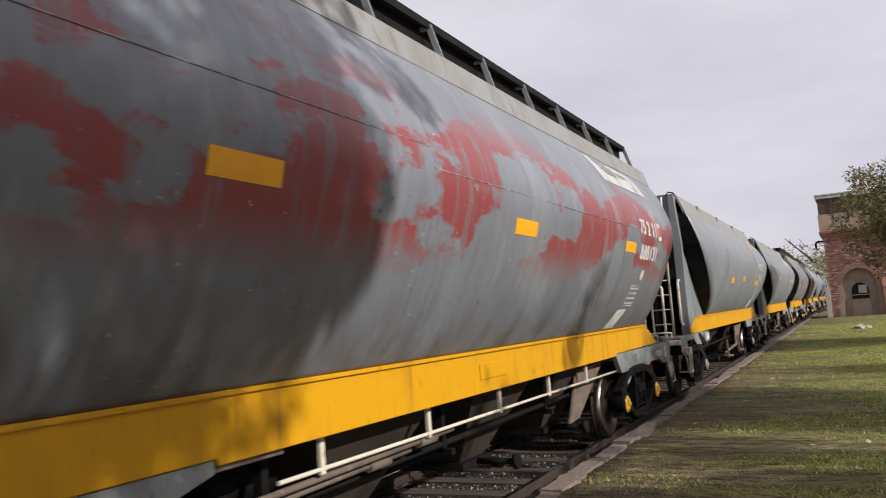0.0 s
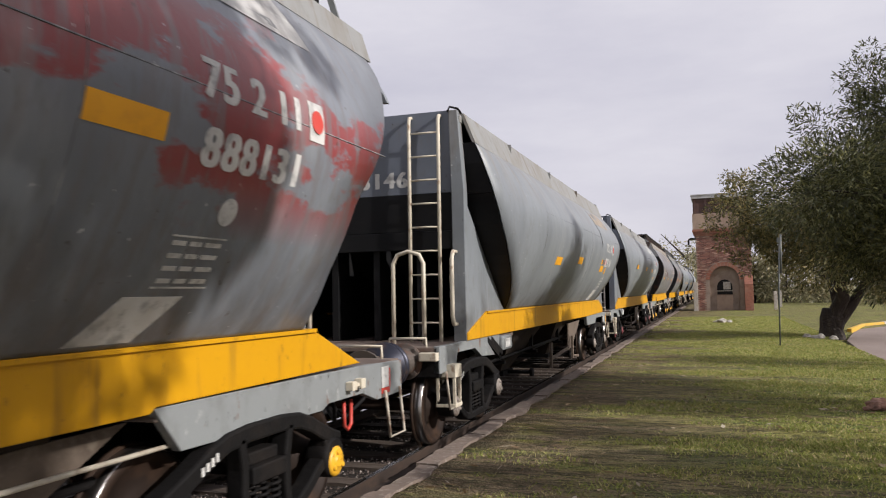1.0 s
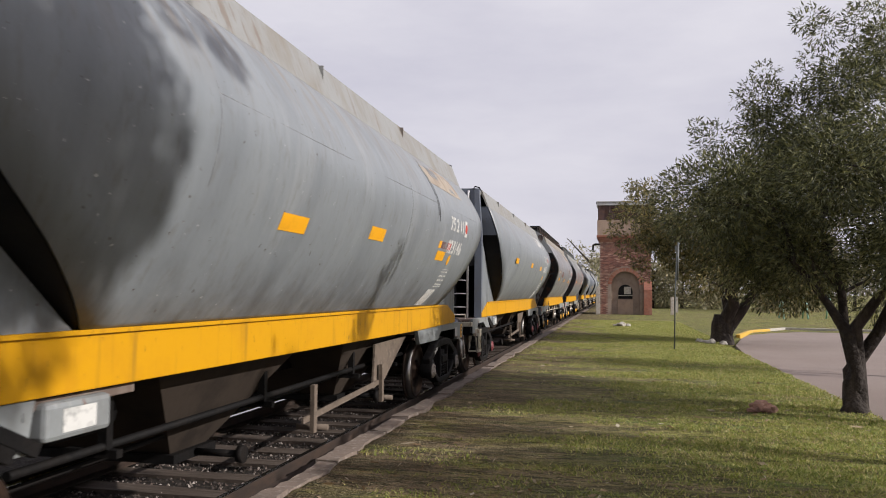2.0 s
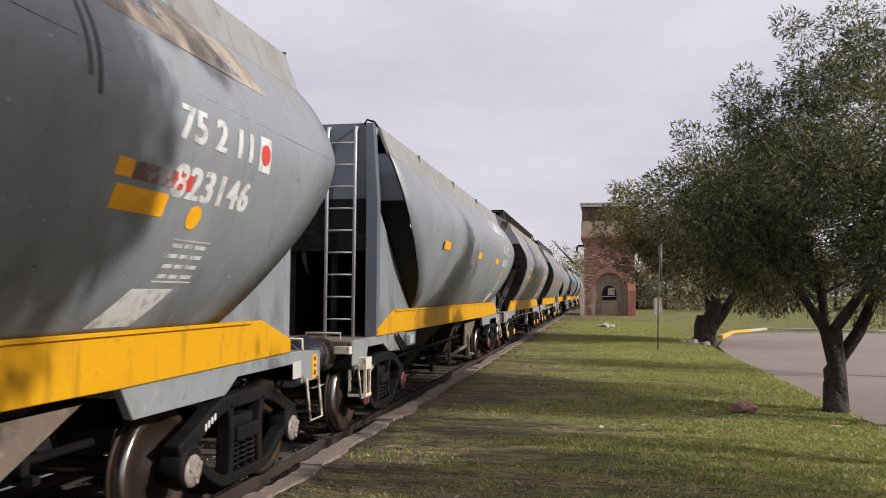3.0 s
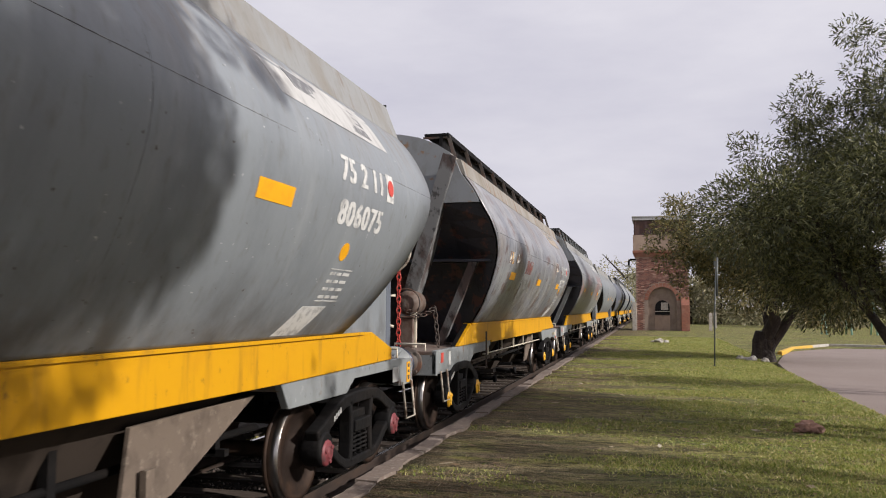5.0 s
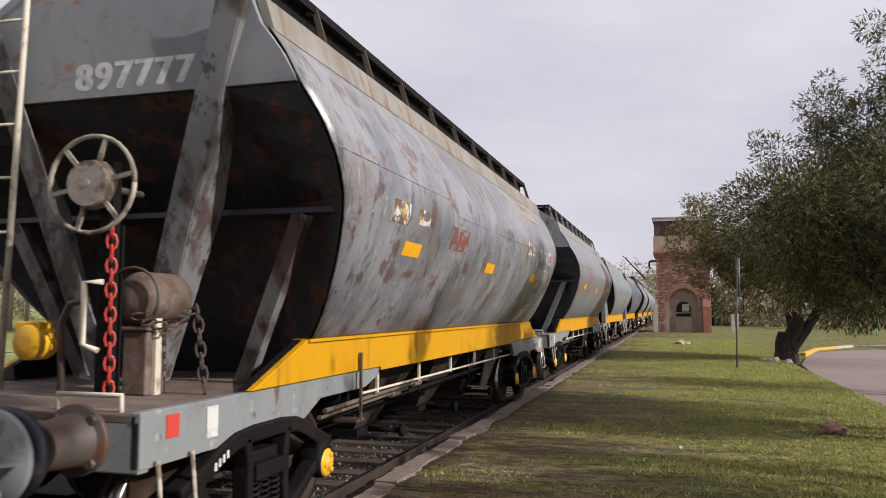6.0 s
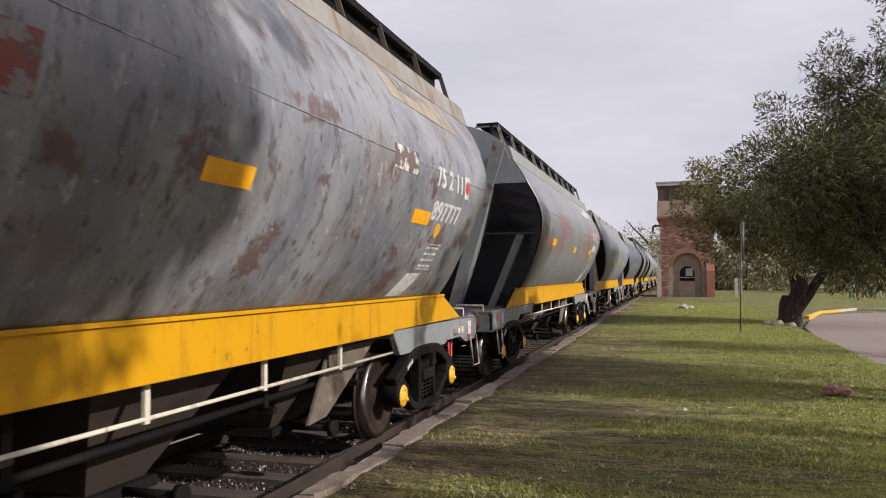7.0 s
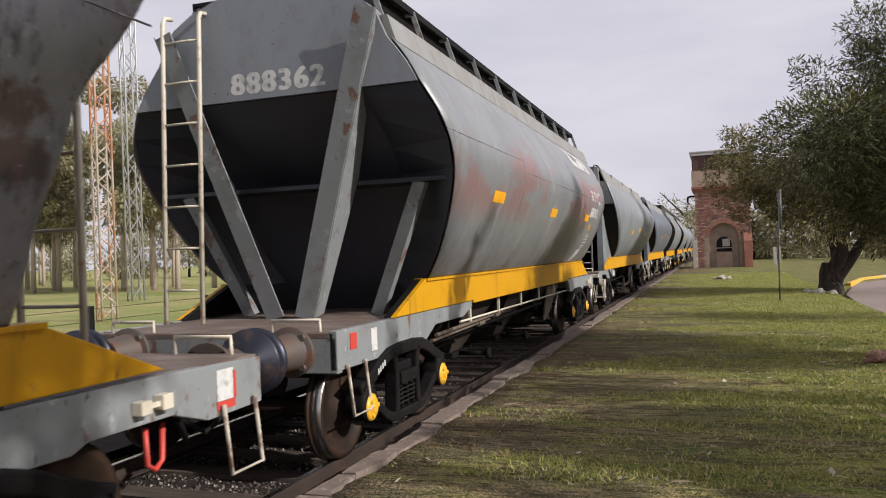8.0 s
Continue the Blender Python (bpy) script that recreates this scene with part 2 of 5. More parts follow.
M_SLEEPER = material("weathered_sleeper_wood", (0.065, 0.05, 0.041), 0.9, 0.0, (((0.14, 0.115, 0.095), (1.5, 22, 9), 8, 0.45, 0.7, 0.7), ((0.03, 0.025, 0.02), (3, 5, 3), 6, 0.55, 0.75, 0.7)), (16, 0.6, 0.02), spec=0.15)
M_BALLAST = material("dirty_ballast", (0.025, 0.021, 0.018), 0.95, 0.0, (((0.075, 0.062, 0.05), (14, 14, 14), 8, 0.5, 0.7, 0.7),), (26, 0.9, 0.04), spec=0.15)
M_CONCRETE = material("weathered_concrete", (0.17, 0.13, 0.105), 0.9, 0.0, (((0.12, 0.095, 0.075), (4, 4, 4), 8, 0.45, 0.7, 0.8), ((0.42, 0.37, 0.32), (13, 13, 13), 8, 0.55, 0.72, 0.6)), (22, 0.5, 0.02))
# layers stretched across the lawn mix bare soil with painted streaks of tree shade
M_GROUND = material("lawn_ground", (0.30, 0.295, 0.07), 0.95, 0.0,
                    (((0.29, 0.23, 0.115), (0.22, 1.1, 1), 9, 0.47, 0.60, 0.75), ((0.11, 0.18, 0.035), (0.45, 2.2, 1), 8, 0.47, 0.62, 0.8),
                     ((0.175, 0.122, 0.082), (0.8, 2.0, 1), 9, 0.34, 0.52, 0.9, (1.2, -1.6, "X"), (-4.5, -3.5, "X")), ((0.24, 0.17, 0.11), (1.6, 7, 1), 9, 0.52, 0.64, 0.8),
                     ((0.075, 0.062, 0.032), (1.3, 6.5, 1), 12, 0.515, 0.56, 0.7), ((0.035, 0.04, 0.016), (7, 22, 9), 10, 0.50, 0.60, 0.8), ((0.05, 0.04, 0.022), (40, 55, 9), 8, 0.52, 0.59, 0.65), ((0.46, 0.39, 0.24), (38, 60, 9), 6, 0.58, 0.66, 0.75),
                     ((0.36, 0.33, 0.14), (0.08, 0.1, 1), 6, 0.10, 0.40, 0.85, (-6, -9, "X")), ((0.20, 0.25, 0.07), (0.12, 0.2, 1), 7, 0.46, 0.58, 0.8, (-6, -9, "X"))), (30, 1.0, 0.07), spec=0.2)
M_ASPHALT = material("pale_asphalt", (0.22, 0.172, 0.15), 0.9, 0.0, (((0.26, 0.21, 0.185), (0.5, 0.4, 1), 7, 0.42, 0.68, 0.7), ((0.12, 0.105, 0.10), (18, 18, 18), 8, 0.55, 0.7, 0.5)), (45, 0.5, 0.01))
M_KERBY = material("yellow_kerb_paint", (0.55, 0.33, 0.03), 0.7, 0.0, (((0.34, 0.28, 0.2), (4, 4, 4), 7, 0.5, 0.68, 0.7),))
M_BRICK = material("old_red_brick", (0.26, 0.105, 0.07), 0.9, 0.0, (((0.16, 0.07, 0.05), (5, 5, 11), 6, 0.45, 0.65, 0.7), ((0.36, 0.24, 0.18), (1.1, 1.1, 0.8), 8, 0.5, 0.72, 0.6)), (18, 0.5, 0.02))
M_MORTAR = material("old_mortar", (0.27, 0.21, 0.17), 0.95, 0.0, (((0.16, 0.11, 0.09), (2, 2, 2), 8, 0.45, 0.7, 0.7),), (20, 0.5, 0.02))
M_PLASTER = material("stained_render", (0.34, 0.25, 0.195), 0.9, 0.0, (((0.20, 0.14, 0.11), (1.5, 1.5, 0.8), 8, 0.45, 0.7, 0.8),), (10, 0.4, 0.02))
M_TANK = material("rusted_tank_plate", (0.075, 0.045, 0.045), 0.75, 0.2, (((0.13, 0.06, 0.04), (2, 2, 3), 8, 0.45, 0.7, 0.7),), (8, 0.3, 0.02))
M_ZINC = material("weathered_zinc", (0.42, 0.42, 0.43), 0.6, 0.4, (((0.25, 0.2, 0.17), (2, 2, 2), 7, 0.5, 0.7, 0.6),))
M_BARK = material("dark_bark", (0.028, 0.021, 0.017), 0.95, 0.0, (((0.085, 0.065, 0.05), (6, 6, 1.6), 8, 0.48, 0.68, 0.8),), (14, 1.0, 0.05))
M_GUM = material("pale_gum_bark", (0.44, 0.36, 0.30), 0.9, 0.0, (((0.16, 0.12, 0.09), (3, 3, 0.8), 7, 0.46, 0.66, 0.8),))
M_POST = material("painted_steel_post", (0.10, 0.11, 0.105), 0.55, 0.3, (((0.28, 0.27, 0.24), (8, 8, 2), 6, 0.52, 0.7, 0.6),))
M_ORANGEP = material("faded_orange_mast_paint", (0.50, 0.235, 0.12), 0.6, 0.0, (((0.55, 0.5, 0.45), (1, 1, 0.35), 3, 0.5, 0.56, 0.8), (RUST, (9, 9, 9), 7, 0.58, 0.7, 0.6)))
M_GALV = material("galvanised_mast", (0.45, 0.45, 0.46), 0.5, 0.5, (((0.25, 0.22, 0.2), (5, 5, 5), 6, 0.5, 0.7, 0.5),))
M_GRAVELSTONE = material("reddish_rubble", (0.27, 0.15, 0.11), 0.9, 0.0, (((0.13, 0.08, 0.065), (9, 9, 9), 7, 0.45, 0.68, 0.8),), (18, 0.7, 0.03))
M_PALESTONE = material("pale_rubble", (0.42, 0.39, 0.35), 0.9, 0.0, (((0.25, 0.22, 0.19), (7, 7, 7), 7, 0.45, 0.68, 0.8),), (18, 0.7, 0.03))


def leaf_material(name, a, b, c):
    m = bpy.data.materials.new(name)
    m.use_nodes = True
    n, l = m.node_tree.nodes, m.node_tree.links
    p = n["Principled BSDF"]
    p.inputs["Roughness"].default_value = 0.55
    g, r = n.new("ShaderNodeNewGeometry"), n.new("ShaderNodeValToRGB")
    r.color_ramp.elements[0].color, r.color_ramp.elements[1].color = (*a, 1), (*c, 1)
    e = r.color_ramp.elements.new(0.55)
    e.color = (*b, 1)
    l.new(g.outputs["Random Per Island"], r.inputs[0])
    l.new(r.outputs[0], p.inputs["Base Color"])
    tr, mx = n.new("ShaderNodeBsdfTranslucent"), n.new("ShaderNodeMixShader")
    l.new(r.outputs[0], tr.inputs["Color"])
    mx.inputs[0].default_value = 0.28
    l.new(p.outputs[0], mx.inputs[1])
    l.new(tr.outputs[0], mx.inputs[2])
    l.new(mx.outputs[0], n["Material Output"].inputs[0])
    return m


M_LEAF = leaf_material("grey_green_leaves", (0.03, 0.036, 0.014), (0.08, 0.088, 0.03), (0.23, 0.225, 0.085))
M_LEAFY = leaf_material("yellowing_leaves", (0.05, 0.052, 0.02), (0.135, 0.125, 0.045), (0.30, 0.235, 0.08))
# paler than the near leaves: sun and haze are put into the colour
M_LEAFHAZE = leaf_material("hazed_far_leaves", (0.15, 0.15, 0.085), (0.27, 0.25, 0.14), (0.42, 0.36, 0.21))


def stone_material(name, a, b, c):
    m = bpy.data.materials.new(name)
    m.use_nodes = True
    n, l = m.node_tree.nodes, m.node_tree.links
    p = n["Principled BSDF"]
    p.inputs["Roughness"].default_value = 0.9
    g, r = n.new("ShaderNodeNewGeometry"), n.new("ShaderNodeValToRGB")
    r.color_ramp.elements[0].color, r.color_ramp.elements[1].color = (*a, 1), (*c, 1)
    r.color_ramp.elements.new(0.75).color = (*b, 1)
    l.new(g.outputs["Random Per Island"], r.inputs[0])
    l.new(r.outputs[0], p.inputs["Base Color"])
    return m


M_BRICKS = stone_material("uneven_red_bricks", (0.10, 0.042, 0.036), (0.23, 0.098, 0.072), (0.42, 0.27, 0.21))
M_STONES = stone_material("ballast_stones", (0.02, 0.016, 0.014), (0.085, 0.062, 0.052), (0.34, 0.30, 0.27))
M_BLADE = leaf_material("grass_blades", (0.15, 0.19, 0.038), (0.30, 0.335, 0.06), (0.56, 0.46, 0.22))


# ---- mesh tools ----
def box(bm, x0, y0, z0, x1, y1, z1):
    v = [bm.verts.new(p) for p in ((x0, y0, z0), (x1, y0, z0), (x1, y1, z0), (x0, y1, z0), (x0, y0, z1), (x1, y0, z1), (x1, y1, z1), (x0, y1, z1))]
    for f in ((0, 3, 2, 1), (4, 5, 6, 7), (0, 1, 5, 4), (1, 2, 6, 5), (2, 3, 7, 6), (3, 0, 4, 7)):
        bm.faces.new([v[i] for i in f])


def prism(bm, pts, axis, a, b):
    """A polygon of 2D points pushed from a to b along an axis; the 2D order is (y, z), (x, z) or (x, y)."""
    def at(p, d):
        return {"x": (d, p[0], p[1]), "y": (p[0], d, p[1]), "z": (p[0], p[1], d)}[axis]
    va, vb = [bm.verts.new(at(p, a)) for p in pts], [bm.verts.new(at(p, b)) for p in pts]
    bm.faces.new(va), bm.faces.new(vb[::-1])
    for i in range(len(pts)):
        j = (i + 1) % len(pts)
        bm.faces.new((va[j], va[i], vb[i], vb[j]))


def tube(bm, pts, r, sides=8, r_end=None):
    """A round bar along points; the radius may taper to r_end."""
    pts = [Vector(p) for p in pts]
    rings = []
    for i, p in enumerate(pts):
        d = (pts[min(i + 1, len(pts) - 1)] - pts[max(i - 1, 0)]).normalized()
        u = d.orthogonal().normalized() if i == 0 else (u - d * u.dot(d)).normalized()
        w = d.cross(u)
        q = r if r_end is None else r + (r_end - r) * i / max(1, len(pts) - 1)
        rings.append([bm.verts.new(p + (u * math.cos(k * math.tau / sides) + w * math.sin(k * math.tau / sides)) * q) for k in range(sides)])
    for a, b in zip(rings, rings[1:]):
        for k in range(sides):
            f = bm.faces.new((a[k], a[(k + 1) % sides], b[(k + 1) % sides], b[k]))
            f.smooth = sides > 5
    bm.faces.new(rings[0][::-1]), bm.faces.new(rings[-1])


def beam(bm, a, b, w, h, up=(0, 0, 1)):
    """A rectangular bar from a to b, w wide and h deep."""
    a, b = Vector(a), Vector(b)
    d = (b - a).normalized()
    s = d.cross(Vector(up)).normalized() * w / 2
    u = s.cross(d).normalized() * h / 2
    v = [bm.verts.new(p + q) for p in (a, b) for q in (-s - u, s - u, s + u, -s + u)]
    for f in ((0, 1, 2, 3), (7, 6, 5, 4), (0, 4, 5, 1), (1, 5, 6, 2), (2, 6, 7, 3), (3, 7, 4, 0)):
        bm.faces.new([v[i] for i in f])


def spun(bm, prof, centre, axis="x", sides=28, closed=True):
    """A turned solid: prof is (along the axis, radius)."""
    c, rings = Vector(centre), []
    for d, r in prof:
        ring = []
        for k in range(sides):
            p, q = math.cos(k * math.tau / sides) * r, math.sin(k * math.tau / sides) * r
            ring.append(bm.verts.new(c + Vector({"x": (d, p, q), "y": (p, d, q), "z": (p, q, d)}[axis])))
        rings.append(ring)
    for a, b in zip(rings, rings[1:]):
        for k in range(sides):
            bm.faces.new((a[k], a[(k + 1) % sides], b[(k + 1) % sides], b[k])).smooth = True
    if closed:
        bm.faces.new(rings[0][::-1]), bm.faces.new(rings[-1])


def part(name, bm, mat, parent=None, label="", bevel=0.0):
    bmesh.ops.recalc_face_normals(bm, faces=bm.faces)
    me = bpy.data.meshes.new(name)
    bm.to_mesh(me)
    bm.free()
    me.materials.append(mat)
    ob = new(name, me)
    ob.parent = parent
    if bevel:
        md = ob.modifiers.new("bevel", "BEVEL")
        md.width, md.segments, md.limit_method, md.angle_limit = bevel, 2, "ANGLE", radians(40)
    if label:
        ob["label"] = label
    return ob


def quick(name, mat, parent, make, label="", bevel=0.0):
    bm = bmesh.new()
    make(bm)
    return part(name, bm, mat, parent, label, bevel)

# ---- the place ----
XC, GAUGE, GROUND = -3.925, 0.90, 0.03


def lift(x, y):
    """Height of the ground: lawn, track bed, field beyond the track."""
    if -5.35 < x < -2.68:
        return -0.19
    if x <= -5.35:
        return -0.10 + 0.02 * noise.noise((x * 0.3, y * 0.3, 3))
    if x > 3.45 and y < 31 + max(0.0, min(1.0, (x - 4.5) / 3)) * 6.5 - max(0.0, (x - 8) / 12):
        return -0.07
    near = 1.0 if abs(x) < 12 and abs(y) < 60 else 0.4
    slope = -0.012 * min(1.0, max(0.0, (x - 2.6) / 0.8))
    return GROUND + slope + near * (0.012 * noise.noise((x * 0.7, y * 0.7, 0)) + 0.008 * noise.noise((x * 2.3, y * 2.3, 5)))


def ground():
    xs = [-2500, -800, -250, -90, -45, -25, -15, -10, -8, -6.5, -5.36, -5.34, -4.6, -3.9, -3.2, -2.70, -2.66]
    xs += [-2.5 + 0.25 * i for i in range(1, 30)] + [5.5, 6.5, 8, 10, 14, 20, 30, 50, 90, 250, 800, 2500]
    ys = [-2500, -800, -250, -90, -40, -20, -10, -5] + [-2 + 0.35 * i for i in range(80)] + [27 + 1.5 * i for i in range(30)]
    ys += [80, 100, 140, 200, 300, 500, 900, 2500]
    verts = [(x, y, lift(x, y)) for y in ys for x in xs]
    n = len(xs)
    faces = [(j * n + i, j * n + i + 1, (j + 1) * n + i + 1, (j + 1) * n + i) for j in range(len(ys) - 1) for i in range(n - 1)]
    me = bpy.data.meshes.new("ground")
    me.from_pydata(verts, [], faces)
    me.materials.append(M_GROUND)
    me.polygons.foreach_set("use_smooth", [True] * len(faces))
    tagged(new("ground", me), "patchy mown lawn with dry brown spots and painted shade streaks", "lawn", kind="structure")


def slab(name, mat, pts, z0, z1, label, category):
    bm = bmesh.new()
    prism(bm, pts, "z", z0, z1)
    return tagged(part(name, bm, mat), label, category, kind="structure")


def track():
    slab("ballast", M_BALLAST, [(-5.33, -60), (-2.72, -60), (-2.72, 400), (-5.33, 400)], -0.4, -0.186, "dark dirty ballast between the sleepers", "ballast")
    slab("gravel_verge", M_BALLAST, [(-8.4, -60), (-5.35, -60), (-5.35, 400), (-8.4, 400)], -0.4, -0.055, "dark gravel strip beside the track", "gravel")
    root = tagged(new("railway_track"), "straight broad-gauge track with brown rails on old wooden sleepers", "track", kind="structure")
    root.location = (XC, 0, 0)
    for sx in (-1, 1):
        bm = bmesh.new()
        c = sx * GAUGE
        prism(bm, [(c - 0.065, -0.15), (c + 0.065, -0.15), (c + 0.065, -0.135), (c + 0.012, -0.115), (c + 0.012, -0.045), (c + 0.034, -0.035), (c + 0.034, -0.004),
                   (c - 0.034, -0.004), (c - 0.034, -0.035), (c - 0.012, -0.045), (c - 0.012, -0.115), (c - 0.065, -0.135)], "y", -60, 400)
        rail = part("rail", bm, M_RAIL, root)
        bm = bmesh.new()
        box(bm, c - 0.026, -60, -0.0035, c + 0.026, 400, 0)
        part("running_surface", bm, M_RAILTOP, rail, "polished rail head")
    rng = random.Random(4)
    meshes = []
    for k in range(5):
        bm = bmesh.new()
        box(bm, -1.35, -0.12, -0.33, 1.35, 0.12, -0.152)
        for v in bm.verts:
            v.co += Vector((rng.uniform(-0.05, 0.05), rng.uniform(-0.02, 0.02), rng.uniform(-0.008, 0.004)))
        ob = part("sleeper", bm, M_SLEEPER, root)
        meshes.append(ob.data)
        ob.location = (rng.uniform(-0.04, 0.04), -6 + 0.62 * k, 0)
        ob.rotation_euler.z = rng.uniform(-0.015, 0.015)
    for k in range(5, 210):
        ob = new("sleeper", meshes[k % 5])
        ob.parent = root
        ob.location = (rng.uniform(-0.04, 0.04), -6 + 0.62 * k + rng.uniform(-0.04, 0.04), 0)
        ob.rotation_euler.z = rng.uniform(-0.02, 0.02)


def stones():
    """Loose ballast between the sleepers."""
    rng = np.random.RandomState(3)
    n = 24000
    y = 1.5 + 26 * rng.uniform(0, 1, n) ** 1.4
    x = XC + rng.uniform(-1.3, 1.2, n)
    r = rng.uniform(0.008, 0.020, n)
    dirs = np.array([(1, 0, 0), (0, 1, 0), (-1, 0, 0), (0, -1, 0), (0, 0, 1), (0, 0, -1)], float)
    v = dirs[None] * r[:, None, None] * rng.uniform(0.6, 1.3, (n, 6, 1)) + rng.normal(size=(n, 6, 3)) * (r * 0.25)[:, None, None]
    v += np.stack([x, y, -0.186 + rng.uniform(0, 0.008, n)], 1)[:, None]
    f = np.array([(0, 1, 4), (1, 2, 4), (2, 3, 4), (3, 0, 4), (1, 0, 5), (2, 1, 5), (3, 2, 5), (0, 3, 5)])
    me = bpy.data.meshes.new("ballast_stones")
    me.from_pydata(v.reshape(-1, 3).tolist(), [], (f[None] + 6 * np.arange(n)[:, None, None]).reshape(-1, 3).tolist())
    me.materials.append(M_STONES)
    tagged(new("ballast_stones", me), "loose dark and reddish ballast stones between the sleepers", "ballast", kind="stuff")


def kerb():
    root = tagged(new("platform_kerb"), "low broken concrete edging along the track", "kerb", kind="structure")
    rng = random.Random(9)
    y = -8.0
    while y < 75:
        d = rng.uniform(0.45, 1.3)
        n = max(4, int(d / 0.10))
        off = rng.uniform(-0.03, 0.03)
        left = [(-2.68 + off + 0.035 * noise.noise((y + d * i / n, 4, 1)) + 0.025 * noise.noise((9 * (y + d * i / n), 4, 1)), y + d * i / n) for i in range(n + 1)]
        right = [(-2.49 + 0.09 * noise.noise((1.3 * (y + d * i / n), 7, 1)) + 0.04 * noise.noise((8 * (y + d * i / n), 7, 1)), y + d * i / n) for i in range(n + 1)]
        bm = bmesh.new()
        prism(bm, left + right[::-1], "z", -0.34, 0.062 + rng.uniform(-0.012, 0.012))
        for v in bm.verts:
            v.co.z += 0.012 * noise.noise(v.co * 5)
        part("kerb_stone", bm, M_CONCRETE, root)
        y += d + rng.uniform(0.004, 0.03)


def road():
    slab("road", M_ASPHALT, [(3.3, -120), (60, -120), (60, 33), (12, 37.5), (7.6, 38.5), (5.6, 35), (4.6, 31), (3.75, 26.5), (3.3, 20), (3.3, 12)], -0.3, -0.006,
         "wide pale worn asphalt road", "road")
    root = tagged(new("kerb"), "low kerb round the road end, its corner painted yellow", "kerb", kind="structure")
    line = [(4.5, 31.2), (5.6, 35.3), (6.6, 37.0), (7.6, 38.8), (12, 37.8), (24, 36.8), (60, 33.4)]
    for k, ((a, b), (c, d)) in enumerate(zip(line, line[1:])):
        quick("kerb_stone", M_KERBY if k < 2 else M_PALESTONE, root, lambda bm: beam(bm, (a, b, 0.03), (c, d, 0.03), 0.16, 0.18), "", 0.02)


# ---- hopper wagons ----
LENGTH = 13.45
PROFILE_A = [(1.12, 1.40), (1.27, 1.60), (1.42, 1.86), (1.55, 2.16), (1.63, 2.45), (1.645, 2.68), (1.60, 2.88), (1.50, 3.08), (1.36, 3.3), (1.22, 3.46)]
PROFILE_B = [(1.12, 1.40), (1.27, 1.60), (1.42, 1.86), (1.55, 2.16), (1.635, 2.45), (1.65, 2.68), (1.61, 2.88), (1.51, 3.1), (1.35, 3.4), (1.19, 3.62)]


def lerp(x, pts):
    return float(np.interp(x, [p[0] for p in pts], [p[1] for p in pts]))


def fine(profile, per=3):
    out = []
    for i in range(len(profile) - 1):
        p0, p1, p2, p3 = (profile[max(0, min(len(profile) - 1, i + k))] for k in (-1, 0, 1, 2))
        for j in range(per):
            t = j / per
            out.append(tuple(0.5 * (2 * b + (c - a) * t + (2 * a - 5 * b + 4 * c - d) * t * t + (3 * b - a - 3 * c + d) * t ** 3) for a, b, c, d in zip(p0, p1, p2, p3)))
    return out + [profile[-1]]


def half_width(profile, z):
    return lerp(z, [(q, p) for p, q in profile])


def bulge(p, y, taper):
    """Half width at y, drawn in a little towards the near end."""
    return p if not taper or p < 1.22 else 1.22 + (p - 1.22) * (1 - taper * max(0.0, min(1.0, (3.0 - y) / 1.9)))


def dented(y, z, sx=1):
    return 0.006 * noise.noise((y * 0.9, z * 1.4, sx * 3))


def side_sheet(parent, mat, profile, sx, near, far, taper=0.0):
    """The bulged side plating; near and far give the y of its edges by height."""
    bm = bmesh.new()
    pr = fine(profile)
    grid = []
    for p, z in pr:
        a, b = lerp(z, near), lerp(z, far)
        row = []
        for k in range(25):
            y = a + (b - a) * k / 24
            dent = dented(y, z, sx) if 0 < k < 24 else 0
            row.append(bm.verts.new((sx * (bulge(p, y, taper) + dent), y, z)))
        grid.append(row)
    for r0, r1 in zip(grid, grid[1:]):
        for k in range(24):
            bm.faces.new((r0[k], r0[k + 1], r1[k + 1], r1[k])).smooth = True
    ob = part("side_sheet", bm, mat, parent)
    md = ob.modifiers.new("plate", "SOLIDIFY")
    md.thickness, md.offset = 0.012, 1 if sx < 0 else 1
    return ob


def on_side(profile, z, y, d=0.012, rise=0.0):
    """A pose on the plating of the camera's side: x along the wagon, y up the plate, z outward."""
    p, q = half_width(profile, z - 0.05), half_width(profile, z + 0.05)
    up = Vector((q - p, 0, 0.1)).normalized()
    along = Vector((0, 1, 0))
    out = along.cross(up)
    m = Matrix((along, up, out)).transposed().to_4x4()
    m.translation = Vector((half_width(fine(profile), z), y, z)) + out * d - up * rise
    return m


def plate(name, parent, mat, profile, y0, y1, z0, z1, label="", shear=0.0, d=0.0155):
    """A painted patch laid on the curve of the side."""
    bm = bmesh.new()
    pr, n = fine(profile), max(2, int((z1 - z0) / 0.06) + 1)
    rows = []
    for k in range(n + 1):
        z = z0 + (z1 - z0) * k / n
        x, s = half_width(pr, z), shear * k / n
        rows.append((bm.verts.new((x + d + dented(y0 + s, z), y0 + s, z)), bm.verts.new((x + d + dented(y1 + s, z), y1 + s, z))))
    for (a, b), (c, e) in zip(rows, rows[1:]):
        bm.faces.new((a, b, e, c))
    ob = part(name, bm, mat, parent, label)
    md = ob.modifiers.new("film", "SOLIDIFY")
    md.thickness = 0.0015
    return ob


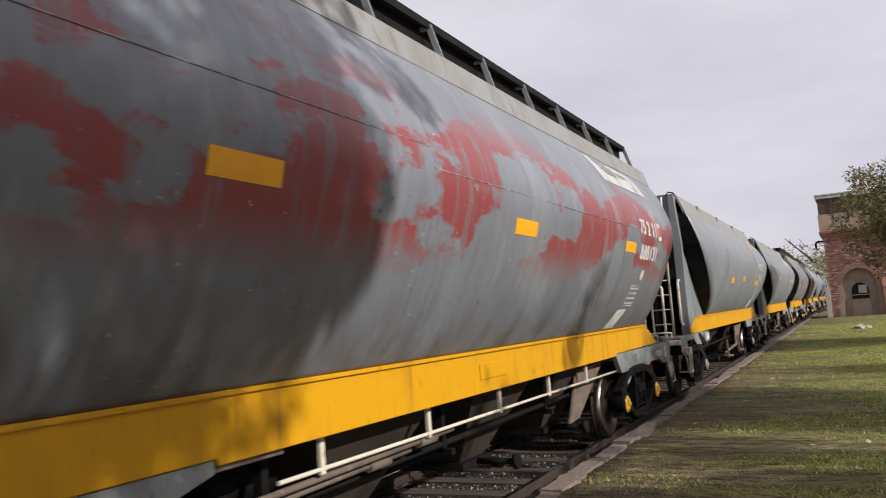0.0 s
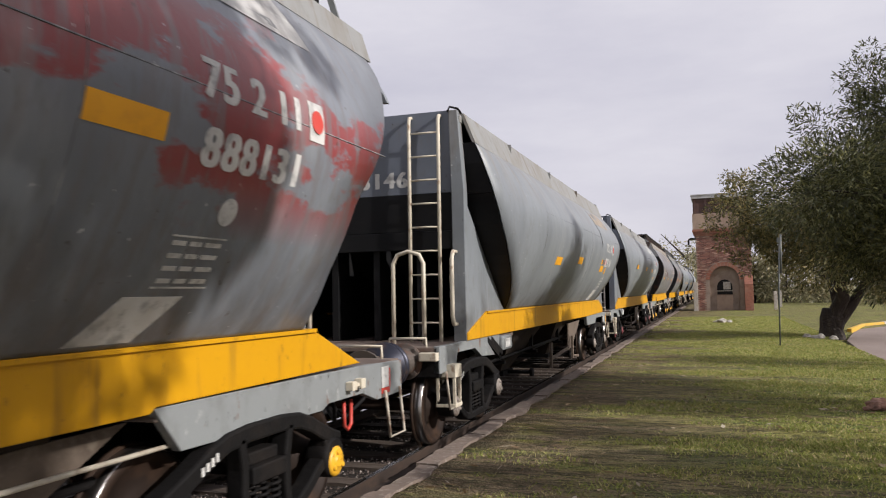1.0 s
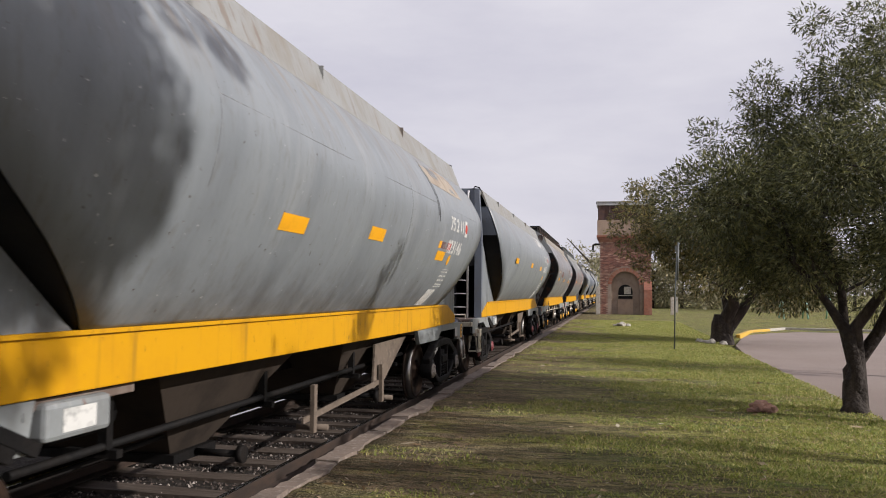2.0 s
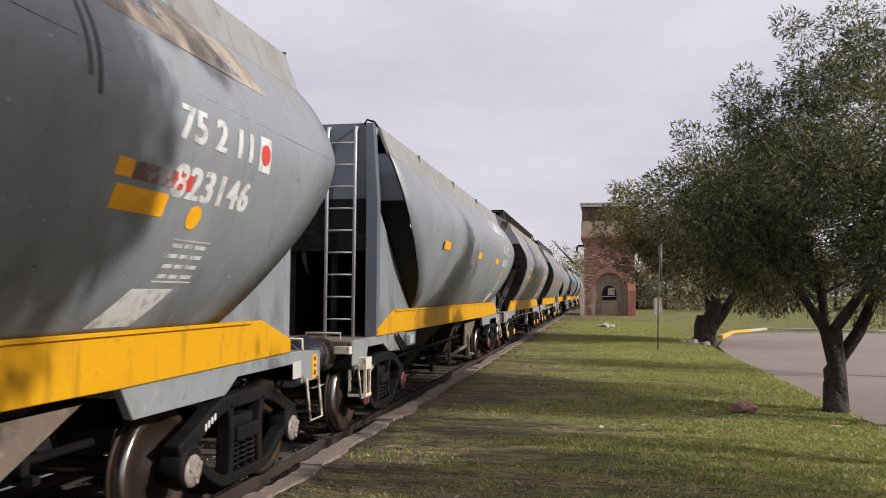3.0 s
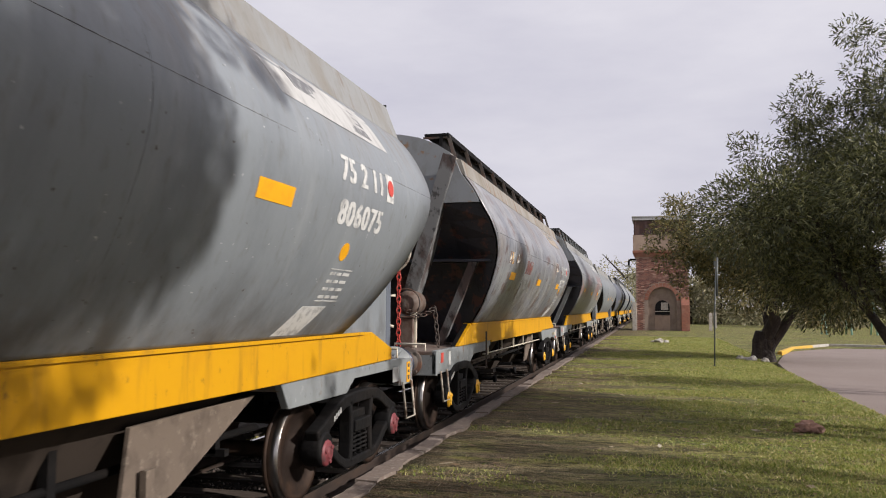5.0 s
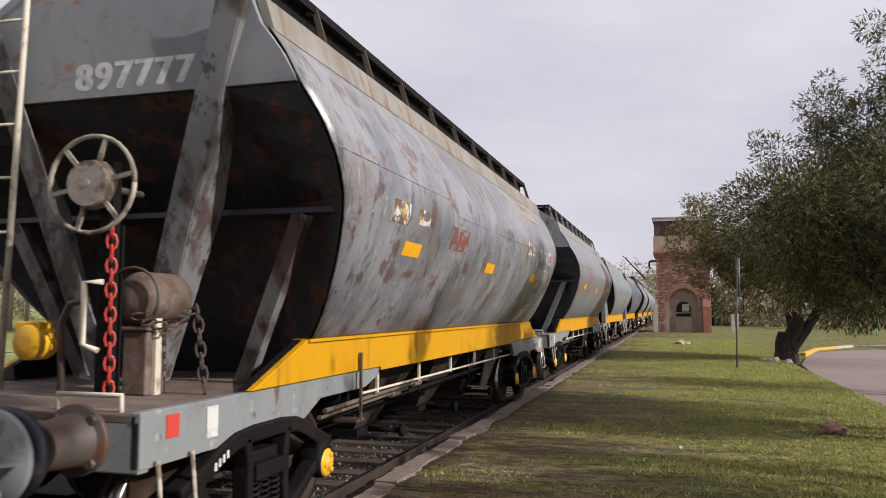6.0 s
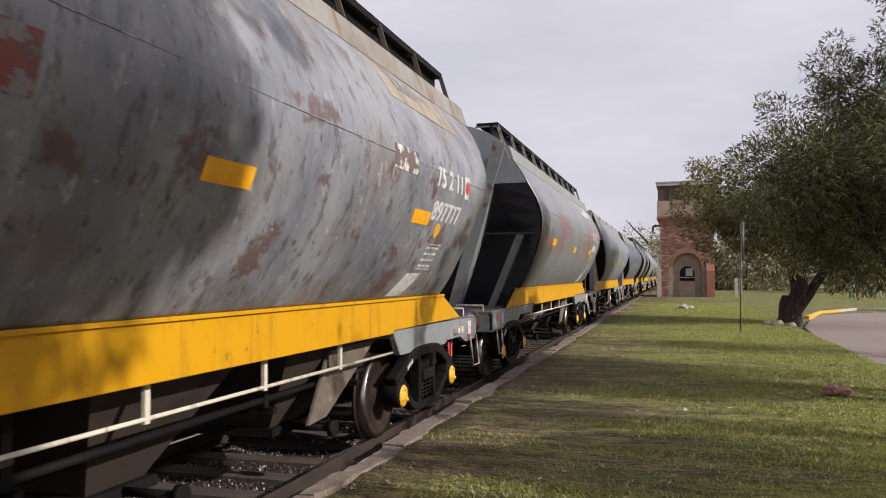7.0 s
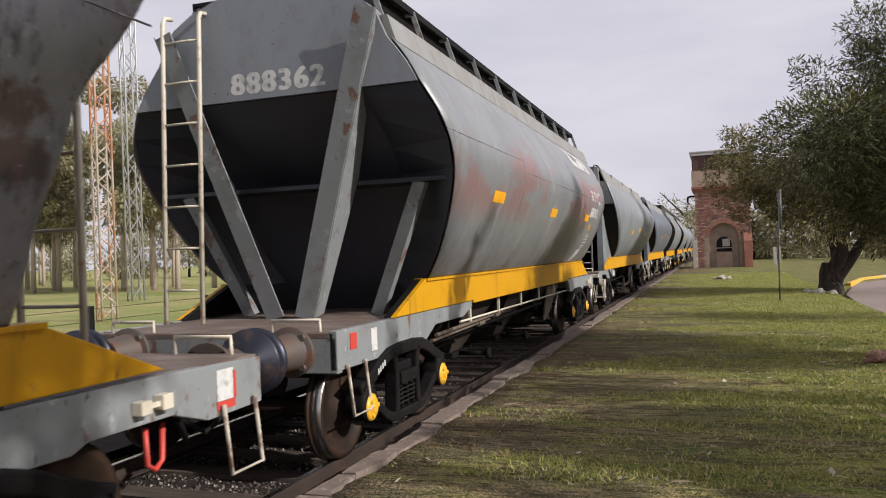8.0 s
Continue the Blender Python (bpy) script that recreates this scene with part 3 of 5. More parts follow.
def glyph(name, char, size, place):
    """One heavy stencilled character: three thin coats, each a little aside; place maps (u, v, coat) to the thing's space."""
    cu = bpy.data.curves.new(name, "FONT")
    cu.body, cu.size, cu.offset = char, size, size * 0.012
    flat = bpy.data.objects.new(name, cu)
    one = bpy.data.meshes.new_from_object(flat)
    bpy.data.objects.remove(flat)
    bm = bmesh.new()
    bm.from_mesh(one)
    for k in range(1, 6):  # cut across, so that the strokes can follow a curve
        bmesh.ops.bisect_plane(bm, geom=bm.verts[:] + bm.edges[:] + bm.faces[:], plane_co=(0, size * 0.12 * k, 0), plane_no=(0, 1, 0))
    bm.to_mesh(one)
    bm.free()
    verts, faces = [], []
    for k, e in enumerate((-0.045, 0.0, 0.045)):
        faces += [[len(verts) + i for i in p.vertices] for p in one.polygons]
        verts += [place(v.co.x + e * size, v.co.y, 0.0005 * k) for v in one.vertices]
    me = bpy.data.meshes.new(name)
    me.from_pydata(verts, [], faces)
    me.materials.append(M_WHITE)
    return me


def lettering(body, size, place, parent):
    """A row of characters painted on a thing, each a part."""
    u = 0.0
    for char in body:
        if char == " ":
            u += 0.34 * size
            continue
        ob = new("digit", glyph("digit", char, size, lambda a, b, k: place(a + u, b, k)))
        ob.parent = parent
        ob["label"] = "white stencilled digit"
        u += 0.585 * size


def end_lettering(body, size, x, y, z, parent):
    lettering(body, size, lambda a, b, k: (x + a, y - k, z + b), parent)


def side_lettering(body, size, profile, z, y, parent):
    """Lettering that follows the curve of the plating."""
    rise, pr = on_side(profile, z, y).col[1].z, fine(profile)

    def place(a, b, k):
        h = z + (b - size * 0.35) * rise
        return half_width(pr, h) + dented(y + a, h) + 0.0145 + k, y + a, h
    lettering(body, size, place, parent)


def ribbon(bm, pts, w, x0, x1):
    """A bar of width w along 2D points (y, z), from x0 to x1."""
    rings = []
    for i, p in enumerate(pts):
        a, b = pts[max(i - 1, 0)], pts[min(i + 1, len(pts) - 1)]
        d = Vector((b[0] - a[0], b[1] - a[1])).normalized()
        n = Vector((-d.y, d.x)) * w / 2
        rings.append([bm.verts.new((x, p[0] + k * n.x, p[1] + k * n.y)) for x, k in ((x0, -1), (x1, -1), (x1, 1), (x0, 1))])
    for r0, r1 in zip(rings, rings[1:]):
        for k in range(4):
            bm.faces.new((r0[k], r0[(k + 1) % 4], r1[(k + 1) % 4], r1[k]))
    bm.faces.new(rings[0][::-1]), bm.faces.new(rings[-1])


def bogie(parent, y, cap, axles):
    """Two cast side frames, bolster, springs, two wheelsets."""
    for sx in (-1, 1):
        bm = bmesh.new()
        x0, x1 = sorted((sx * 1.03, sx * 1.155))
        top = [(-1.02, 0.56), (-0.90, 0.60), (-0.74, 0.665), (-0.58, 0.74), (-0.42, 0.79), (-0.2, 0.81), (0.2, 0.81), (0.42, 0.79), (0.58, 0.74), (0.74, 0.665), (0.90, 0.60), (1.02, 0.56)]
        low = [(-0.98, 0.48), (-0.84, 0.46), (-0.68, 0.39), (-0.54, 0.30), (-0.40, 0.235), (-0.28, 0.22), (0.28, 0.22), (0.40, 0.235), (0.54, 0.30), (0.68, 0.39), (0.84, 0.46), (0.98, 0.48)]
        ribbon(bm, [(y + p, q) for p, q in top], 0.115, x0, x1)
        ribbon(bm, [(y + p, q) for p, q in low], 0.085, x0, x1)
        for e in (-1, 1):
            ribbon(bm, [(y + e * 0.27, 0.22), (y + e * 0.25, 0.4), (y + e * 0.25, 0.6), (y + e * 0.29, 0.80)], 0.075, x0, x1)
            spun(bm, [(sx * 1.0, 0.15), (sx * 1.16, 0.15), (sx * 1.175, 0.13)], (0, y + e * 0.89, 0.45), "x", 18)
            box(bm, x0, y + e * 0.89 - 0.115, 0.48, x1, y + e * 0.89 + 0.115, 0.60)
        fr = part("bogie_frame", bm, M_SOOTSHADE, parent, "sooty cast steel bogie side frame", 0.018)
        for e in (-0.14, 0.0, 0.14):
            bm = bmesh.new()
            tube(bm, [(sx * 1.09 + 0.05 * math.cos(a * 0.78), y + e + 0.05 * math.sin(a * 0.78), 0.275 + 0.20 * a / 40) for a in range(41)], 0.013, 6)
            part("spring", bm, M_SOOTSHADE, fr, "black coil spring")
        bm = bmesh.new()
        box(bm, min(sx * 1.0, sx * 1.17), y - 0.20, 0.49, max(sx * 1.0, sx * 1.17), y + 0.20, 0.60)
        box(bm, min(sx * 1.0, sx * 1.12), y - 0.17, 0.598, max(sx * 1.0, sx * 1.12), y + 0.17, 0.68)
        part("bolster_end", bm, M_SOOTSHADE, fr, "", 0.012)
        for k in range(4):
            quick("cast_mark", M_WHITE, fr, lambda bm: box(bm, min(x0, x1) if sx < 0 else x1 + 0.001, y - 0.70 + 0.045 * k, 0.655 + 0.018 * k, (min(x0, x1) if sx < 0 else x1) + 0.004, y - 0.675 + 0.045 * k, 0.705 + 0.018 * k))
    quick("bolster", M_SOOTSHADE, parent, lambda bm: (box(bm, -1.0, y - 0.2, 0.55, 1.0, y + 0.2, 0.74), box(bm, -0.3, y - 0.3, 0.7, 0.3, y + 0.3, 0.82)))
    for e in (-0.89, 0.89):
        bm = bmesh.new()
        spun(bm, [(-1.05, 0.07), (1.05, 0.07)], (0, 0, 0), "x", 12)
        for sx in (-1, 1):
            spun(bm, [(sx * 0.845, 0.445), (sx * 0.873, 0.445), (sx * 0.875, 0.422), (sx * 0.97, 0.415), (sx * 0.975, 0.36), (sx * 0.945, 0.35), (sx * 0.925, 0.16), (sx * 0.99, 0.12), (sx * 0.99, 0.07)],
                 (0, 0, 0), "x", 40)
        ws = part("wheelset", bm, M_WHEEL, parent, "brown steel wheels on an axle")
        ws.location = (0, y + e, 0.42)
        for sx in (-1, 1):
            bm = bmesh.new()
            spun(bm, [(sx * 0.874, 0.420), (sx * 0.876, 0.4255), (sx * 0.968, 0.4185), (sx * 0.970, 0.412)], (0, 0, 0), "x", 40, False)
            tr = part("tread", bm, M_STEEL, ws, "bright worn wheel tread")
            bm = bmesh.new()
            spun(bm, [(sx * 1.165, 0.112), (sx * 1.225, 0.112), (sx * 1.24, 0.088), (sx * 1.24, 0.045), (sx * 1.255, 0.04)], (0, 0, 0.0), "x", 18)
            for k in range(3):
                a = k * math.tau / 3
                spun(bm, [(sx * 1.23, 0.02), (sx * 1.255, 0.02)], (0, 0.068 * math.cos(a), 0.068 * math.sin(a)), "x", 6)
            part("bearing_cap", bm, cap, ws, "bearing end cap with three bolts")
        axles.append((ws, y + e))


def ladder(parent, x0, x1, y, z0, z1, lean=0.0, n=9, hook=True, mat=None):
    bm = bmesh.new()
    for x in (x0, x1):
        pts = [(x, y, z0), (x, y + lean, z1)]
        if hook:
            pts += [(x, y + lean + 0.03, z1 + 0.06), (x, y + lean + 0.14, z1 + 0.08)]
        tube(bm, pts, 0.022, 8)
    lad = part("ladder", bm, mat or M_RAILING, parent, "cream steel end ladder")
    for k in range(n):
        bm = bmesh.new()
        q = (k + 0.8) / (n + 0.3)
        tube(bm, [(x0, y + lean * q, z0 + (z1 - z0) * q), (x1, y + lean * q, z0 + (z1 - z0) * q)], 0.012, 6)
        part("rung", bm, mat or M_RAILING, lad)


def loop(parent, pts, r=0.016, mat=None, name="handrail"):
    bm = bmesh.new()
    tube(bm, pts, r, 8)
    return part(name, bm, mat or M_RAILING, parent)


def brake_wheel(parent, x, y, z, r, mat):
    bm = bmesh.new()
    pts = [(x + r * math.cos(a * math.tau / 28), y, z + r * math.sin(a * math.tau / 28)) for a in range(29)]
    tube(bm, pts, 0.016, 8)
    spun(bm, [(y - 0.05, 0.15), (y + 0.03, 0.17)], (x, 0, z), "y", 18)
    tube(bm, [(x, y - 0.06, z), (x, y + 0.5, z)], 0.025, 8)
    bw = part("brake_wheel", bm, mat, parent, "spoked hand brake wheel")
    for k in range(6):
        a = k * math.tau / 6 + 0.2
        bm = bmesh.new()
        beam(bm, (x + 0.05 * math.cos(a), y, z + 0.05 * math.sin(a)), (x + r * math.cos(a), y, z + r * math.sin(a)), 0.03, 0.02, (0, 1, 0.01))
        part("spoke", bm, mat, bw)
    return bw


def chain(parent, a, b, n, mat, name="chain"):
    bm = bmesh.new()
    a, b = Vector(a), Vector(b)
    for k in range(n):
        c = a.lerp(b, (k + 0.5) / n)
        c.z -= 0.10 * math.sin(math.pi * (k + 0.5) / n) if abs(a.x - b.x) > 0.2 else 0
        h = (b - a).length / n * 0.72
        d = (b - a).normalized()
        u = d.orthogonal() if k % 2 else d.cross(d.orthogonal())
        pts = [c + d * h * math.cos(t * math.tau / 8) + u * 0.022 * math.sin(t * math.tau / 8) for t in range(9)]
        tube(bm, pts, 0.008, 5)
    return part(name, bm, mat, parent)


def underframe(parent, kind, ext=0.0, pale=False):
    """Deck, sills, buffers, couplers, chutes, brake gear."""
    L = LENGTH
    for y0, y1, z in ((0.0, 3.3, 1.08), (10.1, L, 1.06)):
        quick("deck", M_DECK, parent, lambda bm: box(bm, -1.10, y0, z - 0.06, 1.10, y1, z), "worn brown platform deck", 0.01)
    for sx in (-1, 1):
        x0, x1 = sx * 1.06, sx * 1.125
        if kind == "b":
            near = [(0.0, 0.78), (1.9, 0.78), (2.25, 0.93), (3.2, 0.93), (3.55, 1.02), (3.55, 1.09), (0.0, 1.09)]
            far = [(10.05, 1.085), (10.28, 0.82), (11.9, 0.80), (12.0, 0.84), (12.6, 0.84), (12.9, 0.75), (L, 0.76), (L, 1.045), (12.5, 1.07)]
        else:
            near = [(0.0, 0.80), (0.55, 0.80), (0.6, 0.98), (1.3, 0.98), (1.6, 0.86), (2.4, 0.82), (2.45, 1.09), (0.0, 1.09)]
            far = [(10.05, 1.085), (10.2, 0.86), (11.4, 0.86), (11.6, 0.98), (12.9, 0.98), (12.95, 0.78), (L, 0.78), (L, 1.06), (12.9, 1.09)]
        near = [(q - ext, z) for q, z in near]
        for pts in (near, far):
            quick("side_sill", M_SILL, parent, lambda bm: prism(bm, pts, "x", x0, x1), "scuffed pale grey end sill", 0.008)
        # yellow sill along the body
        if kind == "b":
            pts = [(1.12 - ext, 1.095), (3.55 - ext, 1.095), (3.56 - ext, 1.06), (10.0, 1.06), (10.05, 1.09), (12.52, 1.10), (11.75, 1.40), (1.95 - ext, 1.41)]
        else:
            pts = [(0.96, 1.18), (0.96, 1.095), (10.0, 1.07), (12.62, 1.10), (12.62, 1.22), (12.0, 1.41), (1.78, 1.41)]
        quick("yellow_sill", M_YELLOW, parent, lambda bm: prism(bm, pts, "x", sx * 1.09, sx * 1.145), "yellow painted side sill", 0.008)
        # near-black plate, so the sill's inner side is not yellow
        quick("inner_sill", M_SOOTSHADE, parent, lambda bm: prism(bm, pts, "x", sx * 1.03, sx * 1.087), "dark inner side of the sill")
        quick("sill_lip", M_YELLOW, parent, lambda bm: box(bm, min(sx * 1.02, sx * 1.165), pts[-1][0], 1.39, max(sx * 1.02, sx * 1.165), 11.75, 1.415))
    quick("centre_sill", M_SOOTSHADE, parent, lambda bm: (box(bm, -0.22, 0.1, 0.72, -0.12, L - 0.1, 1.02), box(bm, 0.12, 0.1, 0.72, 0.22, L - 0.1, 1.02), box(bm, -0.22, 0.1, 1.0, 0.22, L - 0.1, 1.03)))
    for y, d in ((0.0, -1), (L, 1)):
        quick("headstock", M_SILL if kind == "b" else M_SOOTSHADE, parent, lambda bm: box(bm, -1.12, min(y, y - d * 0.09) , 0.76, 1.12, max(y, y - d * 0.09) - 0.001, 1.045), "grey buffer beam", 0.01)
        for sx in (-1, 1):
            bm = bmesh.new()
            c = (sx * 0.74, 0, 0.93)
            spun(bm, [(y + d * 0.0, 0.20), (y + d * 0.03, 0.20), (y + d * 0.04, 0.15), (y + d * 0.30, 0.125)], c, "y", 20)
            grey = pale and kind == "a" and d > 0
            bf = part("buffer", bm, M_SILL if grey else M_CASTING, parent, "grey cast buffer housing" if grey else "brown cast buffer housing", 0.006)
            for k in range(4):
                a = k * math.tau / 4 + 0.785
                quick("bolt", M_CASTING, bf, lambda bm: spun(bm, [(y, 0.028), (y + d * 0.06, 0.028)], (c[0] + 0.165 * math.cos(a), 0, c[2] + 0.165 * math.sin(a)), "y", 6))
            for k in range(6 if grey else 0):
                a = k * math.tau / 6
                u = Vector((math.cos(a), 0, math.sin(a)))
                quick("web", M_SILL, bf, lambda bm: beam(bm, Vector((c[0], y + d * 0.30, c[2])) + u * 0.10, Vector((c[0], y + d * 0.46, c[2])) + u * 0.19, 0.016, 0.10, tuple(u)))
            bm = bmesh.new()
            spun(bm, [(y + d * 0.28, 0.075), (y + d * 0.46, 0.075), (y + d * 0.47, 0.235), (y + d * 0.50, 0.24), (y + d * 0.52, 0.20), (y + d * 0.525, 0.05)], c, "y", 28)
            part("buffer_head", bm, M_SILL if grey else M_BUFFER, bf, "pale grey ribbed buffer plate" if grey else "dark oiled round buffer plate")
            quick("footstep", M_RUSTCREAM, parent, lambda bm: tube(bm, [(sx * 1.15, y - d * 0.12, 0.82), (sx * 1.19, y - d * 0.12, 0.42), (sx * 1.19, y - d * 0.44, 0.42), (sx * 1.15, y - d * 0.44, 0.82)], 0.014, 8),
                  "bent steel footstep")
            quick("deck_handle", M_RAILING, parent, lambda bm: tube(bm, [(sx * 0.55, y - d * 0.06, 1.05), (sx * 0.55, y - d * 0.06, 1.17), (sx * 0.96, y - d * 0.06, 1.17), (sx * 0.96, y - d * 0.06, 1.05)], 0.015, 8))
        bm = bmesh.new()
        box(bm, -0.11, min(y, y + d * 0.5), 0.72, 0.11, max(y, y + d * 0.5), 0.90)
        box(bm, -0.17, min(y + d * 0.38, y + d * 0.53), 0.67, 0.13, max(y + d * 0.38, y + d * 0.53), 0.95)
        part("coupler", bm, M_CASTING, parent, "rusty automatic coupler", 0.02)
        loop(parent, [(0.35, y, 0.80), (0.36, y + d * 0.2, 0.55), (0.25, y + d * 0.42, 0.38), (0.12, y + d * 0.53, 0.5)], 0.022, M_SOOTSHADE, "brake_hose")
    # hopper chutes below the sill
    for c in (4.6, 6.75, 8.9) if kind == "b" else (4.9, 8.5):
        w = 0.75 if kind == "b" else 1.2
        bm = bmesh.new()
        top = [bm.verts.new(p) for p in ((-1.0, c - w, 1.12), (1.0, c - w, 1.12), (1.0, c + w, 1.12), (-1.0, c + w, 1.12))]
        bot = [bm.verts.new(p) for p in ((-0.55, c - 0.25, 0.34), (0.55, c - 0.25, 0.34), (0.55, c + 0.25, 0.34), (-0.55, c + 0.25, 0.34))]
        for k in range(4):
            bm.faces.new((top[k], top[(k + 1) % 4], bot[(k + 1) % 4], bot[k]))
        bm.faces.new(top[::-1]), bm.faces.new(bot)
        ch = part("discharge_chute", bm, M_CHUTE, parent, "dusty brown sloping discharge chute")
        quick("chute_gate", M_SOOTSHADE, ch, lambda bm: (box(bm, -0.62, c - 0.32, 0.29, 0.62, c + 0.32, 0.36), tube(bm, [(0.6, c, 0.33), (1.0, c, 0.33)], 0.03, 8), spun(bm, [(0.98, 0.07), (1.03, 0.07)], (0, c, 0.33), "x", 10)))
    # brake rod and hangers along the side
    for sx in (-1, 1):
        if kind == "b":
            quick("side_rail", M_RAILING, parent, lambda bm: tube(bm, [(sx * 1.05, 3.3, 0.86), (sx * 1.05, 10.3, 0.85)], 0.014, 8), "thin pale side rail")
            for y in (3.7, 5.03, 6.36, 7.65, 8.95):
                quick("hanger", M_RAILING, parent, lambda bm: box(bm, sx * 1.05 - 0.012, y - 0.022, 0.83, sx * 1.05 + 0.012, y + 0.022, 1.07))
        # rods near-black: the shade under the wagon is put into their colour
        quick("pull_rod", M_SOOTSHADE, parent, lambda bm: (tube(bm, [(sx * 0.85, 2.6, 0.66), (sx * 0.85, 10.2, 0.72)], 0.028, 8), tube(bm, [(sx * 0.62, 2.6, 0.50), (sx * 0.62, 9.2, 0.62)], 0.02, 8)), "near-black brake pull rods")
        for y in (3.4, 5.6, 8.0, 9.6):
            quick("hanger", M_SOOTSHADE, parent, lambda bm: (box(bm, sx * 0.85 - 0.03, y - 0.03, 0.62, sx * 0.85 + 0.03, y + 0.03, 1.08), box(bm, sx * 0.6, y - 0.03, 0.60, sx * 0.95, y + 0.03, 0.65)))
    for sx in (-1, 1):
        if kind == "a":
            quick("chute_side", M_TAN, parent, lambda bm: prism(bm, [(8.45, 0.97), (9.9, 1.0), (8.87, 0.50), (8.37, 0.43)], "x", sx * 0.97, sx * 1.0), "dusty tan sloping chute side", 0.004)
            for c in (6.3, 8.55):
                quick("gear_strut", M_TAN, parent, lambda bm: (box(bm, sx * 1.05 - 0.02, c - 0.04, 0.26, sx * 1.05 + 0.02, c + 0.04, 0.72), tube(bm, [(sx * 0.85, c + 0.08, 0.30), (sx * 1.16, c + 0.10, 0.30)], 0.03, 10)), "dusty gate lever with a stub shaft")
            quick("gate_rod", M_TAN, parent, lambda bm: beam(bm, (sx * 1.02, 6.1, 0.40), (sx * 1.02, 8.5, 0.50), 0.02, 0.06), "dusty flat gate rod")
        else:
            for x, z, y1 in ((1.0, 0.80, 5.5), (0.95, 0.74, 4.9)):
                quick("gate_rod", M_TAN, parent, lambda bm: (tube(bm, [(sx * x, 2.6, z - 0.02), (sx * x, y1, z + 0.02)], 0.022, 8), tube(bm, [(sx * x, y1 - 0.55, z), (sx * x, y1 - 0.3, z)], 0.036, 8)), "dusty gate rod with a coupling sleeve")
            if pale:
                quick("hanger", M_CASTING, parent, lambda bm: (box(bm, sx * 1.17 - 0.01, 2.96, 0.66, sx * 1.17 + 0.01, 2.99, 1.26), box(bm, min(sx * 0.95, sx * 1.17), 2.88, 0.65, max(sx * 0.95, sx * 1.17), 3.08, 0.67)), "rusty flat hanger")
            quick("chute_side", M_TAN, parent, lambda bm: prism(bm, [(9.0, 0.98), (10.1, 1.0), (8.95, 0.42), (8.6, 0.40)], "x", sx * 0.90, sx * 0.93), "dusty tan sloping chute side", 0.004)
    bm = bmesh.new()
    spun(bm, [(3.2, 0.02), (3.21, 0.14), (3.75, 0.14), (3.76, 0.02)], (0.55, 0, 0.82), "y", 18)
    part("brake_cylinder", bm, M_SOOTSHADE, parent, "sooty brake cylinder")


def markings(parent, profile, number, patches, table_y, side_text=True):
    for y, z in patches:
        plate("reflector", parent, M_ORANGE, profile, y - 0.24, y + 0.24, z - 0.062, z + 0.062, "yellow reflective patch")
    if not side_text:
        return
    y, low = table_y, 0.10 if number in ("897777", "823146") else 0.0
    side_lettering("75 2 11", 0.268, profile, 2.69 - low, y - 0.05, parent)
    side_lettering(number, 0.268, profile, 2.37 - low, y, parent)
    sq = plate("white_square", parent, M_WHITE, profile, y + 0.96, y + 1.14, 2.56 - low, 2.80 - low, "white square with a red disc")
    bm = bmesh.new()
    spun(bm, [(0, 0.07), (0.004, 0.07)], (0, 0, 0), "z", 20)
    disc = part("red_disc", bm, M_REDP, sq)
    disc.matrix_basis = on_side(profile, 2.68 - low, y + 1.05, 0.016)
    bm = bmesh.new()
    spun(bm, [(0, 0.075), (0.004, 0.075)], (0, 0, 0), "z", 20)
    dot = part("round_mark", bm, M_ORANGE if number != "888131" else M_WHITE, parent)
    dot.matrix_basis = on_side(profile, 2.09, y + 0.33, 0.0125)
    side = 0.08 if number == "888131" else 0.32
    for k in range(4):
        z = 1.725 + 0.060 * k
        for a, b in ((0.0, 0.10), (0.13, 0.22), (0.25, 0.38)):
            plate("stencil_bar", parent, M_WHITE, profile, y + side - 0.08 + a, y + side - 0.08 + b, z, z + 0.022)
    for z in (1.70, 1.945):
        plate("stencil_line", parent, M_WHITE, profile, y + side - 0.1, y + side + 0.33, z, z + 0.008)
    plate("white_panel", parent, M_WHITE, profile, y + side - 0.45, y + side - 0.02, 1.44, 1.66, "worn white painted panel", 0.2)
    top = profile[-1][1]
    plate("name_panel", parent, M_PANEL if number[0] == "8" and number not in ("897777", "823146") else M_PANELTAN, profile, y - 0.75, y + 1.35, top - 0.40, top - 0.06, "worn white panel with dark bars", -0.12)
    for a, b, c, d in ((-0.4, 0.2, 0.26, 0.12), (0.35, 0.95, 0.26, 0.14), (0.40, 1.0, 0.36, 0.29)):
        plate("name_bar", parent, M_LOGO, profile, y + a, y + b, top - c, top - d, "", -0.05, 0.0185)


